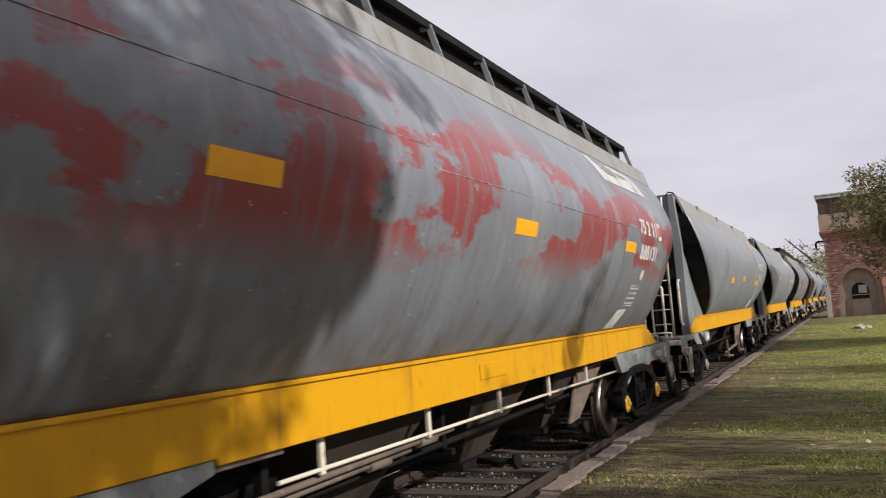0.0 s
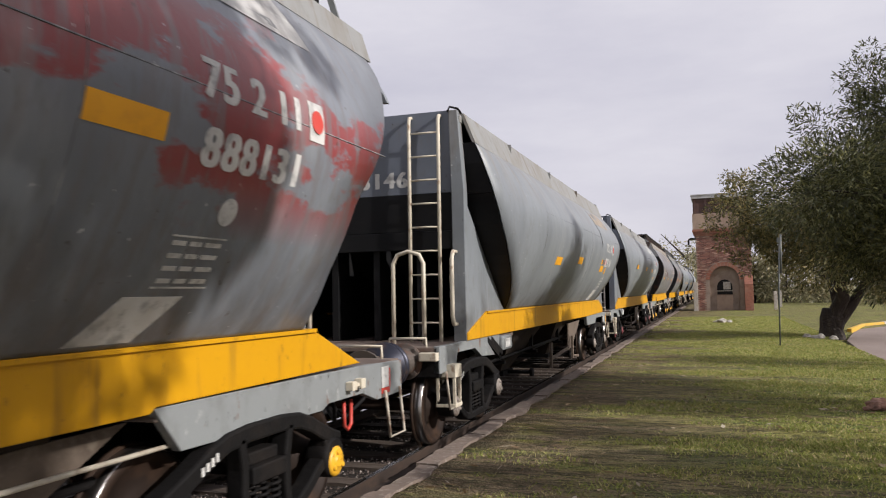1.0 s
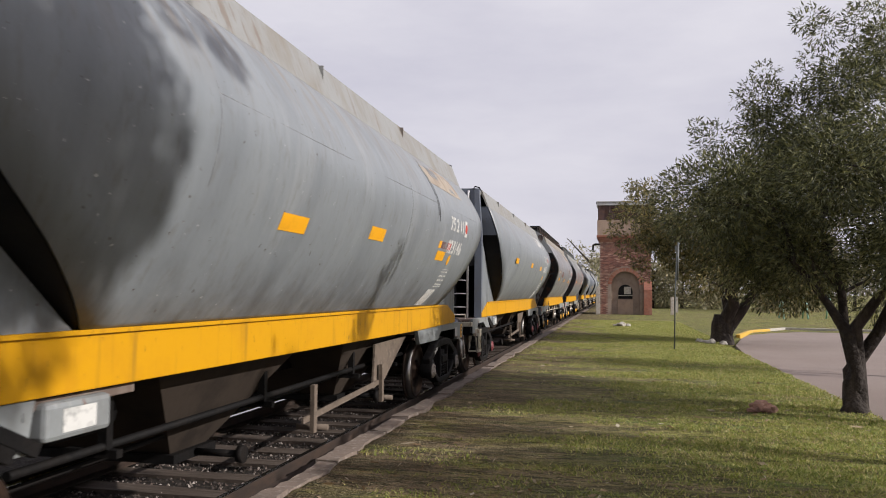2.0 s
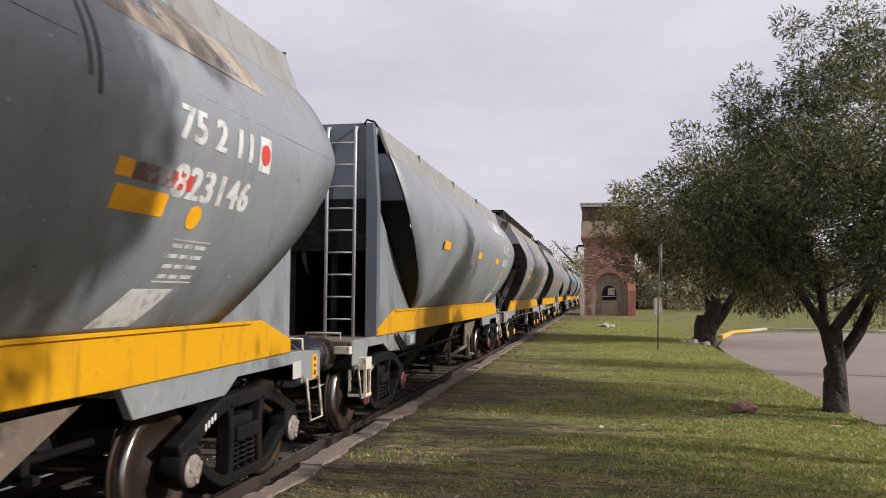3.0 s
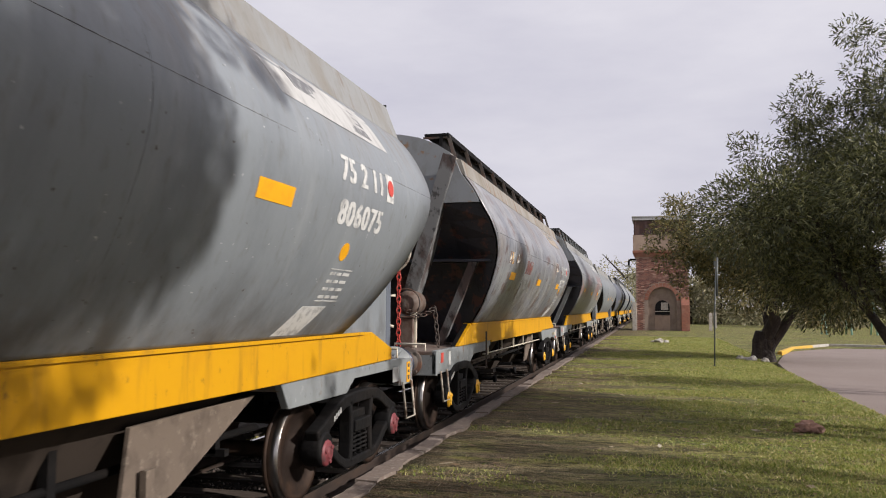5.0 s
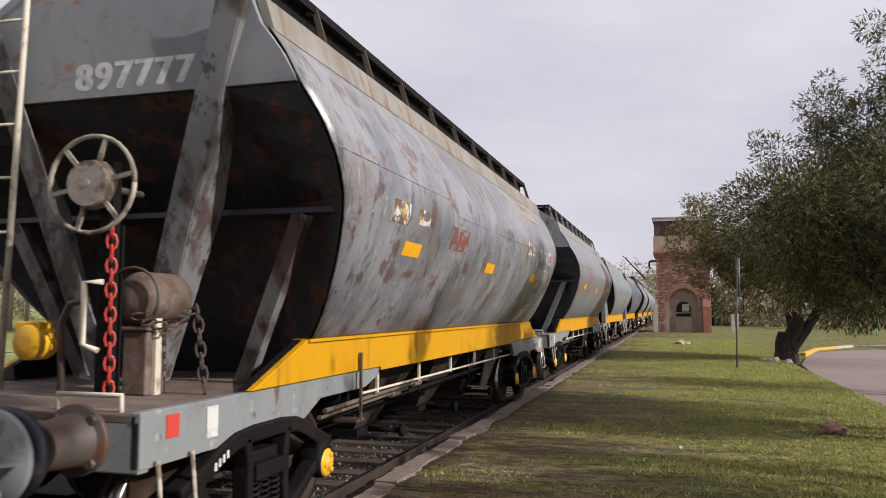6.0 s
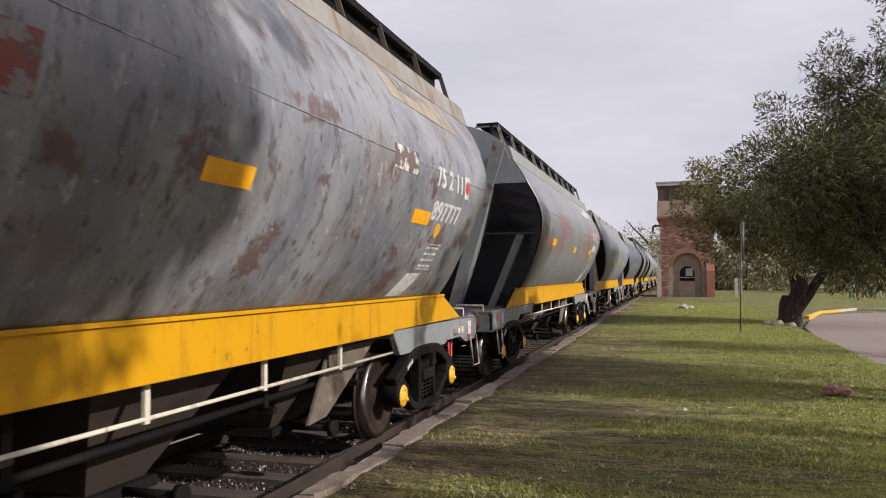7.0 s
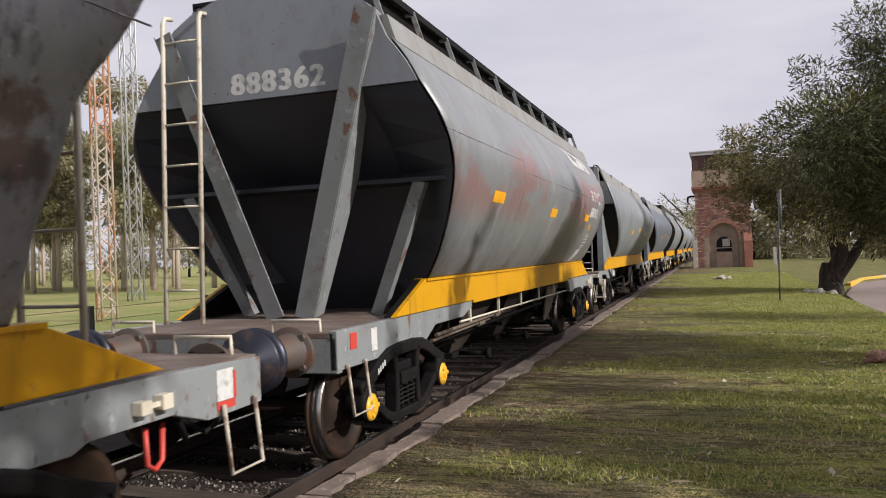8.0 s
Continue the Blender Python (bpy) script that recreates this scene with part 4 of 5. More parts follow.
def wagon_a(paint, end_paint, number, table_y, patches, label, cap, wheel, text=True):
    """Hopper wagon with upright end posts and a boxed end."""
    root = tagged(new("hopper_wagon"), label, "freight wagon", "wagons of the train")
    axles = []
    near = [(1.40, 2.76), (1.86, 2.16), (2.1, 1.83), (2.5, 1.41), (2.8, 1.23), (3.2, 1.13), (3.46, 1.10)]
    far = [(1.40, 11.2), (1.86, 11.57), (2.1, 11.78), (2.5, 12.09), (2.8, 12.3), (3.2, 12.44), (3.46, 12.47)]
    for sx in (-1, 1):
        side_sheet(root, paint, PROFILE_A, sx, near, far, 0.54)
        bm = bmesh.new()
        prism(bm, [(sx * 1.20, 3.46), (sx * 1.24, 3.45), (sx * 1.10, 3.82), (sx * 1.06, 3.82)], "y", 1.095, 12.475)
        for y in (3.2, 6.1, 9.0):
            box(bm, sx * 1.09, y, 3.50, sx * 1.16, y + 0.012, 3.80)
        part("roof_coaming", bm, M_ROOF, root, "stained grey sloping roof edge")
    quick("roof", M_ROOF, root, lambda bm: (prism(bm, [(-1.08, 3.70), (1.08, 3.70), (1.08, 3.77), (0, 3.83), (-1.08, 3.77)], "y", 1.0, 12.57), box(bm, -0.32, 1.8, 3.8, 0.32, 12.1, 3.845)))
    for y, d in ((0.95, 1), (12.62, -1)):
        for sx in (-1, 1):
            bm = bmesh.new()
            prism(bm, [(sx * 0.98, 1.08), (sx * 1.13, 1.08), (sx * 1.13, 2.86), (sx * 1.065, 3.84), (sx * 0.96, 3.84), (sx * 0.98, 2.86)], "y", y, y + d * 0.14)
            part("corner_post", bm, end_paint, root, "", 0.008)
            bm = bmesh.new()
            inset = [(y + d * 0.141, 1.09), (y + d * 0.80, 1.39), (y + d * 1.76, 1.40), (y + d * 0.141, 2.70)]
            prism(bm, inset, "x", sx * 1.10, sx * 1.125)
            part("gusset_panel", bm, paint, root, "flat grey triangular end panel")
            # thin black sheet added behind the panel, so its inner face is dark
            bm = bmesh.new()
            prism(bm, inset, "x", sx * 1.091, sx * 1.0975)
            part("gusset_lining", bm, M_BLACK, root, "thin black sheet inside the end panel")
        quick("end_wall", M_BLUE if wheel else end_paint, root, lambda bm: box(bm, -0.99, min(y + d * 0.03, y + d * 0.07), 2.86, 0.99, max(y + d * 0.03, y + d * 0.07), 3.845), "painted upper end wall")
        quick("end_apron", M_BLACK, root, lambda bm: (box(bm, -0.99, min(y + d * 0.03, y + d * 0.07), 2.40, 0.99, max(y + d * 0.03, y + d * 0.07), 2.857),
                                                     box(bm, -0.99, min(y + d * 0.01, y + d * 0.10), 2.18, 0.99, max(y + d * 0.01, y + d * 0.10), 2.397)), "black painted lower end wall", 0.005)
        # sloping hopper end and its ribs; painted wings beside the upper wall
        edge, tp = (near, 0.54) if d > 0 else (far, 0.0)
        for name, mat, z0, z1, lab in (("end_wing", M_BLACK if wheel else end_paint, 2.86, 3.46, "painted wing beside the end wall"), ("slope_sheet", M_BLACK, 1.40, 2.857, "black sloping hopper end")):
            bm = bmesh.new()
            rows = []
            for k in range(13):
                z = z0 + (z1 - z0) * k / 12
                e = lerp(z, edge) + d * 0.012
                p = bulge(half_width(fine(PROFILE_A), z), e, tp) - 0.012
                rows.append([bm.verts.new((-p, e, z)), bm.verts.new((p, e, z))])
            if z0 < 2:
                rows.insert(0, [bm.verts.new((-1.0, y + d * 1.95, 1.05)), bm.verts.new((1.0, y + d * 1.95, 1.05))])
            for r0, r1 in zip(rows, rows[1:]):
                bm.faces.new((r0[0], r0[1], r1[1], r1[0]))
            part(name, bm, mat, root, lab).modifiers.new("plate", "SOLIDIFY").thickness = 0.01
        for x in (-0.55, 0.0, 0.55):
            bm = bmesh.new()
            prism(bm, [(y + d * 0.12, 1.08), (y + d * 1.85, 1.08), (y + d * 1.55, 1.5), (y + d * 0.5, 2.2), (y + d * 0.12, 2.2)], "x", x - 0.012, x + 0.012)
            box(bm, x - 0.04, min(y + d * 0.09, y + d * 0.12), 1.08, x + 0.04, max(y + d * 0.09, y + d * 0.12), 2.2)
            part("end_rib", bm, M_BLACK, root)
        quick("end_hook", M_SOOTSHADE, root, lambda bm: tube(bm, [(0.95, y, 3.82), (0.98, y, 3.88), (1.06, y + d * 0.05, 3.86), (1.08, y + d * 0.12, 3.82)], 0.014, 6))
    ladder(root, 0.49, 0.85, 0.88, 1.08, 3.72, 0.02, 9, True, M_RAILING if wheel else M_GALV)
    if wheel:
        brake_wheel(root, -0.80, 0.78, 3.0, 0.29, M_RAILING)
        loop(root, [(-0.50, 0.95, 2.85), (-0.50, 0.85, 2.8), (-0.53, 0.80, 2.62), (-0.63, 0.82, 2.55)], 0.02, M_CASTING, "hook")
        loop(root, [(-0.80, 0.85, 2.7), (-0.80, 0.9, 1.08)], 0.012, M_CASTING, "brake_rod")
        chain(root, (-0.80, 0.85, 2.75), (-0.80, 0.87, 2.1), 9, M_REDP)
        for x in (0.41, -1.0):
            loop(root, [(x, 0.54, 1.08), (x, 0.54, 2.0), (x + 0.05, 0.54, 2.10), (x + 0.18, 0.54, 2.14), (x + 0.31, 0.54, 2.10), (x + 0.36, 0.54, 2.0), (x + 0.36, 0.54, 1.08)], 0.024)
        for x in (1.02, -1.02):
            loop(root, [(x, 0.96, 2.14), (x, 0.84, 2.14), (x, 0.79, 2.05), (x, 0.79, 1.38), (x, 0.84, 1.29), (x, 0.96, 1.29)], 0.024)
    for y in (2.15, 2.32):
        quick("diagonal_stay", M_SOOTSHADE, root, lambda bm: beam(bm, (1.10, y - 0.30, 1.06), (1.14, y + 0.12, 0.84), 0.05, 0.07), "black slanting stay")
    box_ob = quick("equipment_box", M_SILL, root, lambda bm: box(bm, 0.98, 2.48, 0.86, 1.16, 3.0, 1.06), "small grey rounded equipment box", 0.03)
    quick("data_plate", M_WHITE, box_ob, lambda bm: box(bm, 1.161, 2.6, 0.90, 1.165, 2.86, 1.02), "worn pale data plate")
    sb = quick("step_box", M_RAILING, root, lambda bm: box(bm, 1.0, 0.22, 0.74, 1.22, 0.44, 0.88), "battered pale step box", 0.006)
    quick("step_tread", M_RAILING, sb, lambda bm: box(bm, 1.0, 0.22, 0.42, 1.22, 0.44, 0.46), "", 0.006)
    for x, y in ((1.02, 0.24), (1.20, 0.24), (1.02, 0.42), (1.20, 0.42)):
        quick("step_upright", M_RAILING, sb, lambda bm: box(bm, x - 0.014, y - 0.014, 0.462, x + 0.014, y + 0.014, 0.738))
    quick("lamp_bracket", M_RAILING, root, lambda bm: box(bm, 0.93, -0.10, 0.94, 1.12, -0.002, 1.03), "pale lamp bracket", 0.01)
    if text:
        end_lettering(number, 0.27, -0.49 if wheel else -0.56, 0.976, 2.95, root)
    underframe(root, "a", 0.0, not wheel)
    quick("notice", M_PANEL, root, lambda bm: box(bm, 1.126, 12.72, 0.84, 1.130, 12.92, 1.0), "worn white notice")
    tag = quick("label_plate", M_ORANGE, root, lambda bm: box(bm, 1.126, 13.22, 0.80, 1.130, 13.34, 1.03), "yellow label plate with dark marks")
    for z0, z1 in ((0.97, 1.01), (0.91, 0.94), (0.83, 0.88)):
        quick("mark", M_DARKMARK, tag, lambda bm: box(bm, 1.131, 13.25, z0, 1.133, 13.31, z1))
    bogie(root, 1.26, cap, axles)
    bogie(root, 11.73, cap, axles)
    markings(root, PROFILE_A, number, patches, table_y, text)
    if wheel:
        for a, b, mat in ((9.14, 9.28, M_ORANGE), (9.28, 9.66, M_SCRAWL), (9.66, 9.86, M_REDP)):
            plate("sticker", root, mat, PROFILE_A, a + 0.1, b + 0.1, 2.22, 2.31, "peeling sticker")
        for a, z0, lean in ((8.92, 2.62, -0.06), (8.99, 2.55, -0.03)):
            plate("tar_streak", root, M_DARKMARK, PROFILE_A, a, a + 0.03, z0, 3.42, "dark streak run down from the roof", lean)
    seams(root, PROFILE_A, near, far, (3.2, 7.6), 0.0, 0.54, 0.0025)
    return root, axles


def seams(root, profile, near, far, ys, drop=0.0, taper=0.0, r=0.005):
    """Weld lines: one along the side, stepping down at the first joint, and upright joints."""
    ya, yb = lerp(2.78, near), lerp(2.78, far)
    for y0, y1, z in ((ya, ys[0], 2.78), (ys[0], yb, 2.78 - drop))[0 if drop else 1:]:
        bm = bmesh.new()
        n = 12
        pts = [(bulge(half_width(fine(profile), z), y0 + (y1 - y0) * k / n, taper) + 0.011, y0 + (y1 - y0) * k / n, z) for k in range(n + 1)]
        tube(bm, pts, r, 5)
        part("weld_seam", bm, M_LOGO, root)
    for y in ys:
        bm = bmesh.new()
        pts = [(bulge(p, y, taper) + 0.010, y, z) for p, z in fine(profile)]
        tube(bm, pts, min(r, 0.004), 5)
        part("weld_seam", bm, M_LOGO, root)


def wagon_b(paint, number, table_y, patches, label, cap, wheel, text=True, rusty=False, ext=0.0):
    """Hopper wagon with an arched roof, walkways and open strutted ends."""
    root = tagged(new("hopper_wagon"), label, "freight wagon", "wagons of the train")
    axles = []
    near = [(1.40, 2.05), (1.8, 1.78), (2.4, 1.47), (2.8, 1.22), (3.19, 1.08), (3.62, 1.16)]
    far = [(1.40, 11.58), (1.8, 11.46), (2.3, 11.48), (2.8, 11.85), (3.05, 12.1), (3.3, 12.36), (3.62, 12.55)]
    near = [(z, q - ext) for z, q in near]
    roof = M_ROOFRUST if rusty else M_ROOF
    for sx in (-1, 1):
        side_sheet(root, paint, PROFILE_B, sx, near, far)
        quick("roof_coaming", roof, root, lambda bm: prism(bm, [(sx * 1.15, 3.60), (sx * 1.225, 3.60), (sx * 1.15, 3.85), (sx * 1.08, 3.85)], "y", 1.18, 12.62), "stained roof edge band")
    arch = [(1.09, 3.84), (1.0, 3.95), (0.8, 4.08), (0.55, 4.18), (0.28, 4.24), (0, 4.26)]
    arch = arch + [(-p, q) for p, q in arch[-2::-1]]
    quick("roof", roof, root, lambda bm: prism(bm, arch + [(-1.0, 3.7), (1.0, 3.7)], "y", 1.14, 12.58), "arched grey roof")
    # added dark sheets stand in for the shade between roof and walkways
    quick("hatch_trough", M_SOOTSHADE, root, lambda bm: (box(bm, 0.80, 1.3, 3.98, 0.85, 12.45, 4.243), box(bm, -0.85, 1.3, 3.98, -0.80, 12.45, 4.243)), "dark sheets added under the walkways as shade")
    for sx in (-1, 1):
        bm = bmesh.new()
        beam(bm, (sx * 0.93, 1.3, 4.25), (sx * 0.93, 12.45, 4.25), 0.02, 0.07)
        wk = part("walkway", bm, M_SOOTSHADE, root, "dark rooftop walkway planks")
        for k in range(3):
            quick("plank", M_SOOTSHADE, wk, lambda bm: box(bm, sx * 0.75 + (k - 1) * 0.118 - 0.056, 1.3, 4.245, sx * 0.75 + (k - 1) * 0.118 + 0.056, 12.45, 4.28))
        for y in [1.34 + 1.108 * k for k in range(11)]:
            quick("bracket", M_SILL if not rusty else M_CASTING, wk, lambda bm: (beam(bm, (sx * 0.925, y, 4.25), (sx * 1.03, y, 3.90), 0.05, 0.02, (0, 1, 0)), beam(bm, (sx * 0.92, y, 4.225), (sx * 0.55, y, 4.225), 0.04, 0.03)))
    for y, d, edge in ((1.08 - ext, 1, near), (12.45, -1, far)):
        end = [(p - 0.012, z) for p, z in fine(PROFILE_B, 2) if z > 3.21]
        hw = half_width(fine(PROFILE_B), 3.20) - 0.012
        ring = [(hw, 3.19)] + end + arch + [(-p, z) for p, z in end[::-1]] + [(-hw, 3.19)]
        quick("end_wall", M_ENDGREY if not rusty else M_ENDRUST, root, lambda bm: prism(bm, ring, "y", y - d * 0.015, y + d * 0.04), "arched upper end wall")
        # black sloping end, hollow towards the middle and folded at the ledge
        bm = bmesh.new()
        rows = []
        for z, q in ((3.19, 0.02), (2.95, 0.22), (2.7, 0.42), (2.45, 0.60), (2.34, 0.62), (2.0, 0.62), (1.7, 0.62), (1.4, 0.62), (1.06, 0.70)):
            e, p = lerp(max(z, 1.4), edge) + d * 0.014, half_width(fine(PROFILE_B), max(z, 1.4)) - 0.014
            m = y + d * 0.02 + d * (3.19 - z) * 0.55
            m = max(m, e) if d > 0 else min(m, e)
            rows.append([bm.verts.new((k * p, e if abs(k) == 1 else m + (d * q * 0.6 if abs(k) < 0.7 else 0), z)) for k in (-1, -0.6, 0.6, 1)])
        for r0, r1 in zip(rows, rows[1:]):
            for k in range(3):
                bm.faces.new((r0[k], r0[k + 1], r1[k + 1], r1[k]))
        part("slope_sheet", bm, M_RUSTBLACK if rusty else M_BLUEBLACK, root, "black sloping hopper end").modifiers.new("plate", "SOLIDIFY").thickness = 0.01
        if d < 0:
            continue
        quick("ledge", M_BLUEBLACK, root, lambda bm: box(bm, -1.60, min(y + d * 0.46, y + d * 1.1), 2.35, 1.60, max(y + d * 0.46, y + d * 1.1), 2.39))
        for sx in (-1, 1):
            top, foot = Vector((sx * 1.04, y - d * 0.13, 3.88)), Vector((sx * 0.15, y + d * 0.24, 1.08))
            bm = bmesh.new()
            beam(bm, top, foot, 0.19, 0.014, (0, d, 0.25))
            side = Vector((sx * 0.095, d * 0.01, 0))
            back = Vector((sx * 0.02, d * 0.34, 0.08))
            quad = [top + side, foot + side, foot + side + back * 0.5, top.lerp(foot, 0.55) + side + back, top.lerp(foot, 0.2) + side + back * 0.5]
            va, vb = [bm.verts.new(p) for p in quad], [bm.verts.new(p + Vector((sx * 0.012, 0, 0))) for p in quad]
            bm.faces.new(va), bm.faces.new(vb[::-1])
            for k in range(5):
                bm.faces.new((va[k], va[(k + 1) % 5], vb[(k + 1) % 5], vb[k]))
            part("end_strut", bm, M_SILL if not rusty else M_STRUTRUST, root, "slanting folded grey end strut")
            quick("short_strut", M_SILL if not rusty else M_STRUTRUST, root, lambda bm: beam(bm, (sx * 1.26, y + d * 0.52, 2.36), (sx * 0.70, y + d * 0.72, 1.08), 0.12, 0.10, (0, d, 0)), "short slanting strut")
    ladder(root, -1.04, -0.64, 0.86, 1.08, 4.0, 0.10, 7, True)
    ladder(root, -0.06, 0.40, 12.78, 1.06, 3.0, 0.0, 4, False, M_RAILING)
    quick("sill_label", M_WHITE, root, lambda bm: box(bm, 1.126, 12.98, 0.84, 1.130, 13.14, 1.02), "worn white label")
    quick("sill_label", M_REDP, root, lambda bm: (box(bm, 1.126, 12.98, 0.79, 1.130, 13.16, 0.836), box(bm, 1.126, 13.144, 0.84, 1.130, 13.17, 1.0)), "red label edge")
    quick("sill_bracket", M_RAILING, root, lambda bm: (box(bm, 1.126, 12.28, 0.90, 1.19, 12.36, 0.97), box(bm, 1.126, 12.44, 0.90, 1.19, 12.52, 0.98), box(bm, 1.15, 12.3, 0.92, 1.17, 12.5, 0.95)), "pale rope bracket", 0.006)
    loop(root, [(0.98, 12.55, 0.78), (0.98, 12.56, 0.58), (0.98, 12.62, 0.54), (0.98, 12.68, 0.58), (0.98, 12.69, 0.78)], 0.016, M_REDP, "red_hook")
    if wheel:
        brake_wheel(root, 0.27, 0.60, 2.46, 0.32, M_RUSTCREAM)
        quick("brake_stand", M_SOOTSHADE, root, lambda bm: (box(bm, 0.29, 0.66, 1.08, 0.39, 0.74, 2.62), box(bm, 0.27, 0.74, 1.08, 0.41, 0.76, 2.2)), "dark upright brake stand", 0.006)
        quick("gear_box", M_DUSTY, root, lambda bm: (box(bm, 0.40, 0.78, 1.08, 0.58, 1.0, 1.50), box(bm, 0.38, 0.76, 1.50, 0.60, 1.02, 1.53)), "rusty brown gear box", 0.012)
        chain(root, (0.42, 0.62, 2.2), (0.42, 0.64, 1.1), 14, M_REDP)
        chain(root, (0.50, 0.75, 1.62), (0.86, 0.9, 1.66), 6, M_CASTING)
        chain(root, (0.86, 0.9, 1.66), (0.90, 0.95, 1.10), 7, M_CASTING)
        loop(root, [(0.38, 0.6, 1.82), (0.26, 0.58, 1.82), (0.26, 0.58, 1.42), (0.36, 0.6, 1.38)], 0.02)
        loop(root, [(0.08, 0.62, 1.1), (0.06, 0.62, 1.55), (0.12, 0.62, 1.68), (0.26, 0.62, 1.70)], 0.022, M_CASTING, "bent_pipe")
        bm = bmesh.new()
        spun(bm, [(0.62, 0.05), (0.64, 0.12), (0.80, 0.12), (0.82, 0.05)], (-0.22, 0, 1.42), "y", 14)
        box(bm, -0.34, 0.66, 1.40, -0.14, 0.78, 1.56)
        part("brake_valve", bm, M_CAP, root, "yellow brake valve", 0.01)
        bm = bmesh.new()
        box(bm, 0.52, 0.85, 1.08, 0.60, 0.91, 1.62)
        part("lever_post", bm, M_RAILING, root)
        bm = bmesh.new()
        spun(bm, [(0.76, 0.02), (0.765, 0.10), (0.79, 0.155), (0.83, 0.175), (1.15, 0.175), (1.16, 0.02)], (0.49, 0, 1.72), "y", 22)
        part("air_reservoir", bm, M_DUSTY, root, "rusty brown domed air reservoir")
        loop(root, [(0.49 + 0.2 * math.cos(a * 0.35 - 0.6), 0.74, 1.72 + 0.2 * math.sin(a * 0.35 - 0.6)) for a in range(10)], 0.01, M_CASTING, "hoop")
    if number == "888131":
        quick("patch_plate", M_YELLOW, root, lambda bm: box(bm, 1.146, 5.78, 1.17, 1.153, 6.34, 1.30), "riveted yellow patch plate", 0.003)
    if rusty:
        plate("torn_decal", root, M_TORN, PROFILE_B, 2.45, 2.86, 2.38, 2.57, "torn orange and white decal")
        plate("torn_decal", root, M_TORN, PROFILE_B, 3.12, 3.45, 2.42, 2.56, "torn white decal")
        plate("scratched_mark", root, M_SCRAWL, PROFILE_B, 4.25, 4.95, 2.28, 2.52, "scratched dull red marking")
        plate("torn_decal", root, M_TORN, PROFILE_B, 8.62, 9.22, 2.52, 2.72, "torn pale decal")
    if text:
        end_lettering(number, 0.28, -0.28 if rusty else -0.38, 1.0635, 3.25, root)
    quick("end_label", M_REDP, root, lambda bm: box(bm, 1.126, 0.22, 0.92, 1.131, 0.34, 1.05), "orange label")
    quick("end_label", M_WHITE, root, lambda bm: box(bm, 1.126, 0.62, 0.86, 1.131, 0.74, 1.05), "white label")
    underframe(root, "b", ext, rusty)
    bogie(root, 1.37 - ext, cap, axles)
    bogie(root, 11.11, cap, axles)
    markings(root, PROFILE_B, number, patches, table_y, text)
    seams(root, PROFILE_B, near, far, (4.2, 9.0), 0.14)
    return root, axles


def train():
    pa, pb = ((4.53, 2.13), (6.54, 2.23), (9.23, 2.14)), ((2.48, 2.4), (5.82, 2.38), (9.25, 2.4))
    made = [
        wagon_b(M_REDDISH, "888131", 9.76, pb, "grey hopper wagon with faded red patches and yellow sill", M_CAP, False, True, False, 0.8),
        wagon_a(M_CLEAN, M_CLEAN, "823146", 9.76, ((4.53, 2.13), (6.54, 2.2), (9.52, 2.12)), "pale grey hopper wagon with cream end ladder and brake wheel", M_CAPGREY, True),
        wagon_a(M_CLEAN, M_BLUE, "806075", 9.9, ((3.03, 2.37), (6.32, 2.37), (8.9, 2.36)), "pale grey hopper wagon with dark blue-grey end", M_CAPRED, False),
        wagon_b(M_RUSTY, "897777", 9.84, ((3.14, 2.19), (6.32, 2.18), (9.58, 2.18)), "rust-stained dark hopper wagon with brake wheel", M_CAP, True, True, True),
        wagon_b(M_FADED, "888362", 9.9, ((3.15, 2.27), (6.4, 2.22), (9.6, 2.25)), "grey hopper wagon with open black strutted end and red stains", M_CAP, False),
        wagon_a(M_CLEAN, M_CLEAN, "", 9.9, pa, "pale grey hopper wagon with upright end posts", M_CAPGREY, False, False),
        wagon_a(M_BLUE, M_BLUE, "", 9.9, pa, "blue-grey hopper wagon with upright end posts", M_CAPGREY, False, False),
        wagon_b(M_CLEAN, "", 9.9, pb, "grey hopper wagon with rooftop walkways", M_CAP, False, False),
    ]
    wide, done = 1.04, set()
    for root, _ in made:
        for ob in root.children_recursive:
            if ob.parent is not root and ob.parent.matrix_basis != Matrix.Identity(4):
                continue
            if ob.matrix_basis != Matrix.Identity(4):
                ob.matrix_basis = Matrix.Translation(((wide - 1) * ob.matrix_basis.translation.x, 0, 0)) @ ob.matrix_basis
            elif ob.type == "MESH" and ob.data.name not in done:
                done.add(ob.data.name)
                for v in ob.data.vertices:
                    v.co.x *= wide
    for k in range(8, 15):
        made.append((copy_thing(made[5 + k % 3][0], Matrix.Identity(4)), []))
    return made


RUN = [(0.0, 0.0), (0.5, 3.40), (1.0, 6.83), (1.5, 10.33), (2.2, 15.1), (3.0, 20.51), (3.5, 23.87), (4.0, 27.22), (4.5, 30.5), (5.2, 35.0), (6.0, 40.06), (6.5, 43.21), (7.0, 46.36), (7.5, 49.55), (8.0, 52.84)]


def run(t):
    return float(np.interp(t, [p[0] for p in RUN], [p[1] for p in RUN]))


TRAIN = train()


def motions():
    for k, (wagon, axles) in enumerate(TRAIN):
        start = 0.13 + 14.52 * k
        walk(wagon, [(t, pose(XC, start - s, 0)) for t, s in RUN])
        for ws, y in axles:
            walk(ws, [(j / 15, pose(0, y, 0.42, math.degrees(run(j / 15) / 0.42), 0, 0)) for j in range(121)])


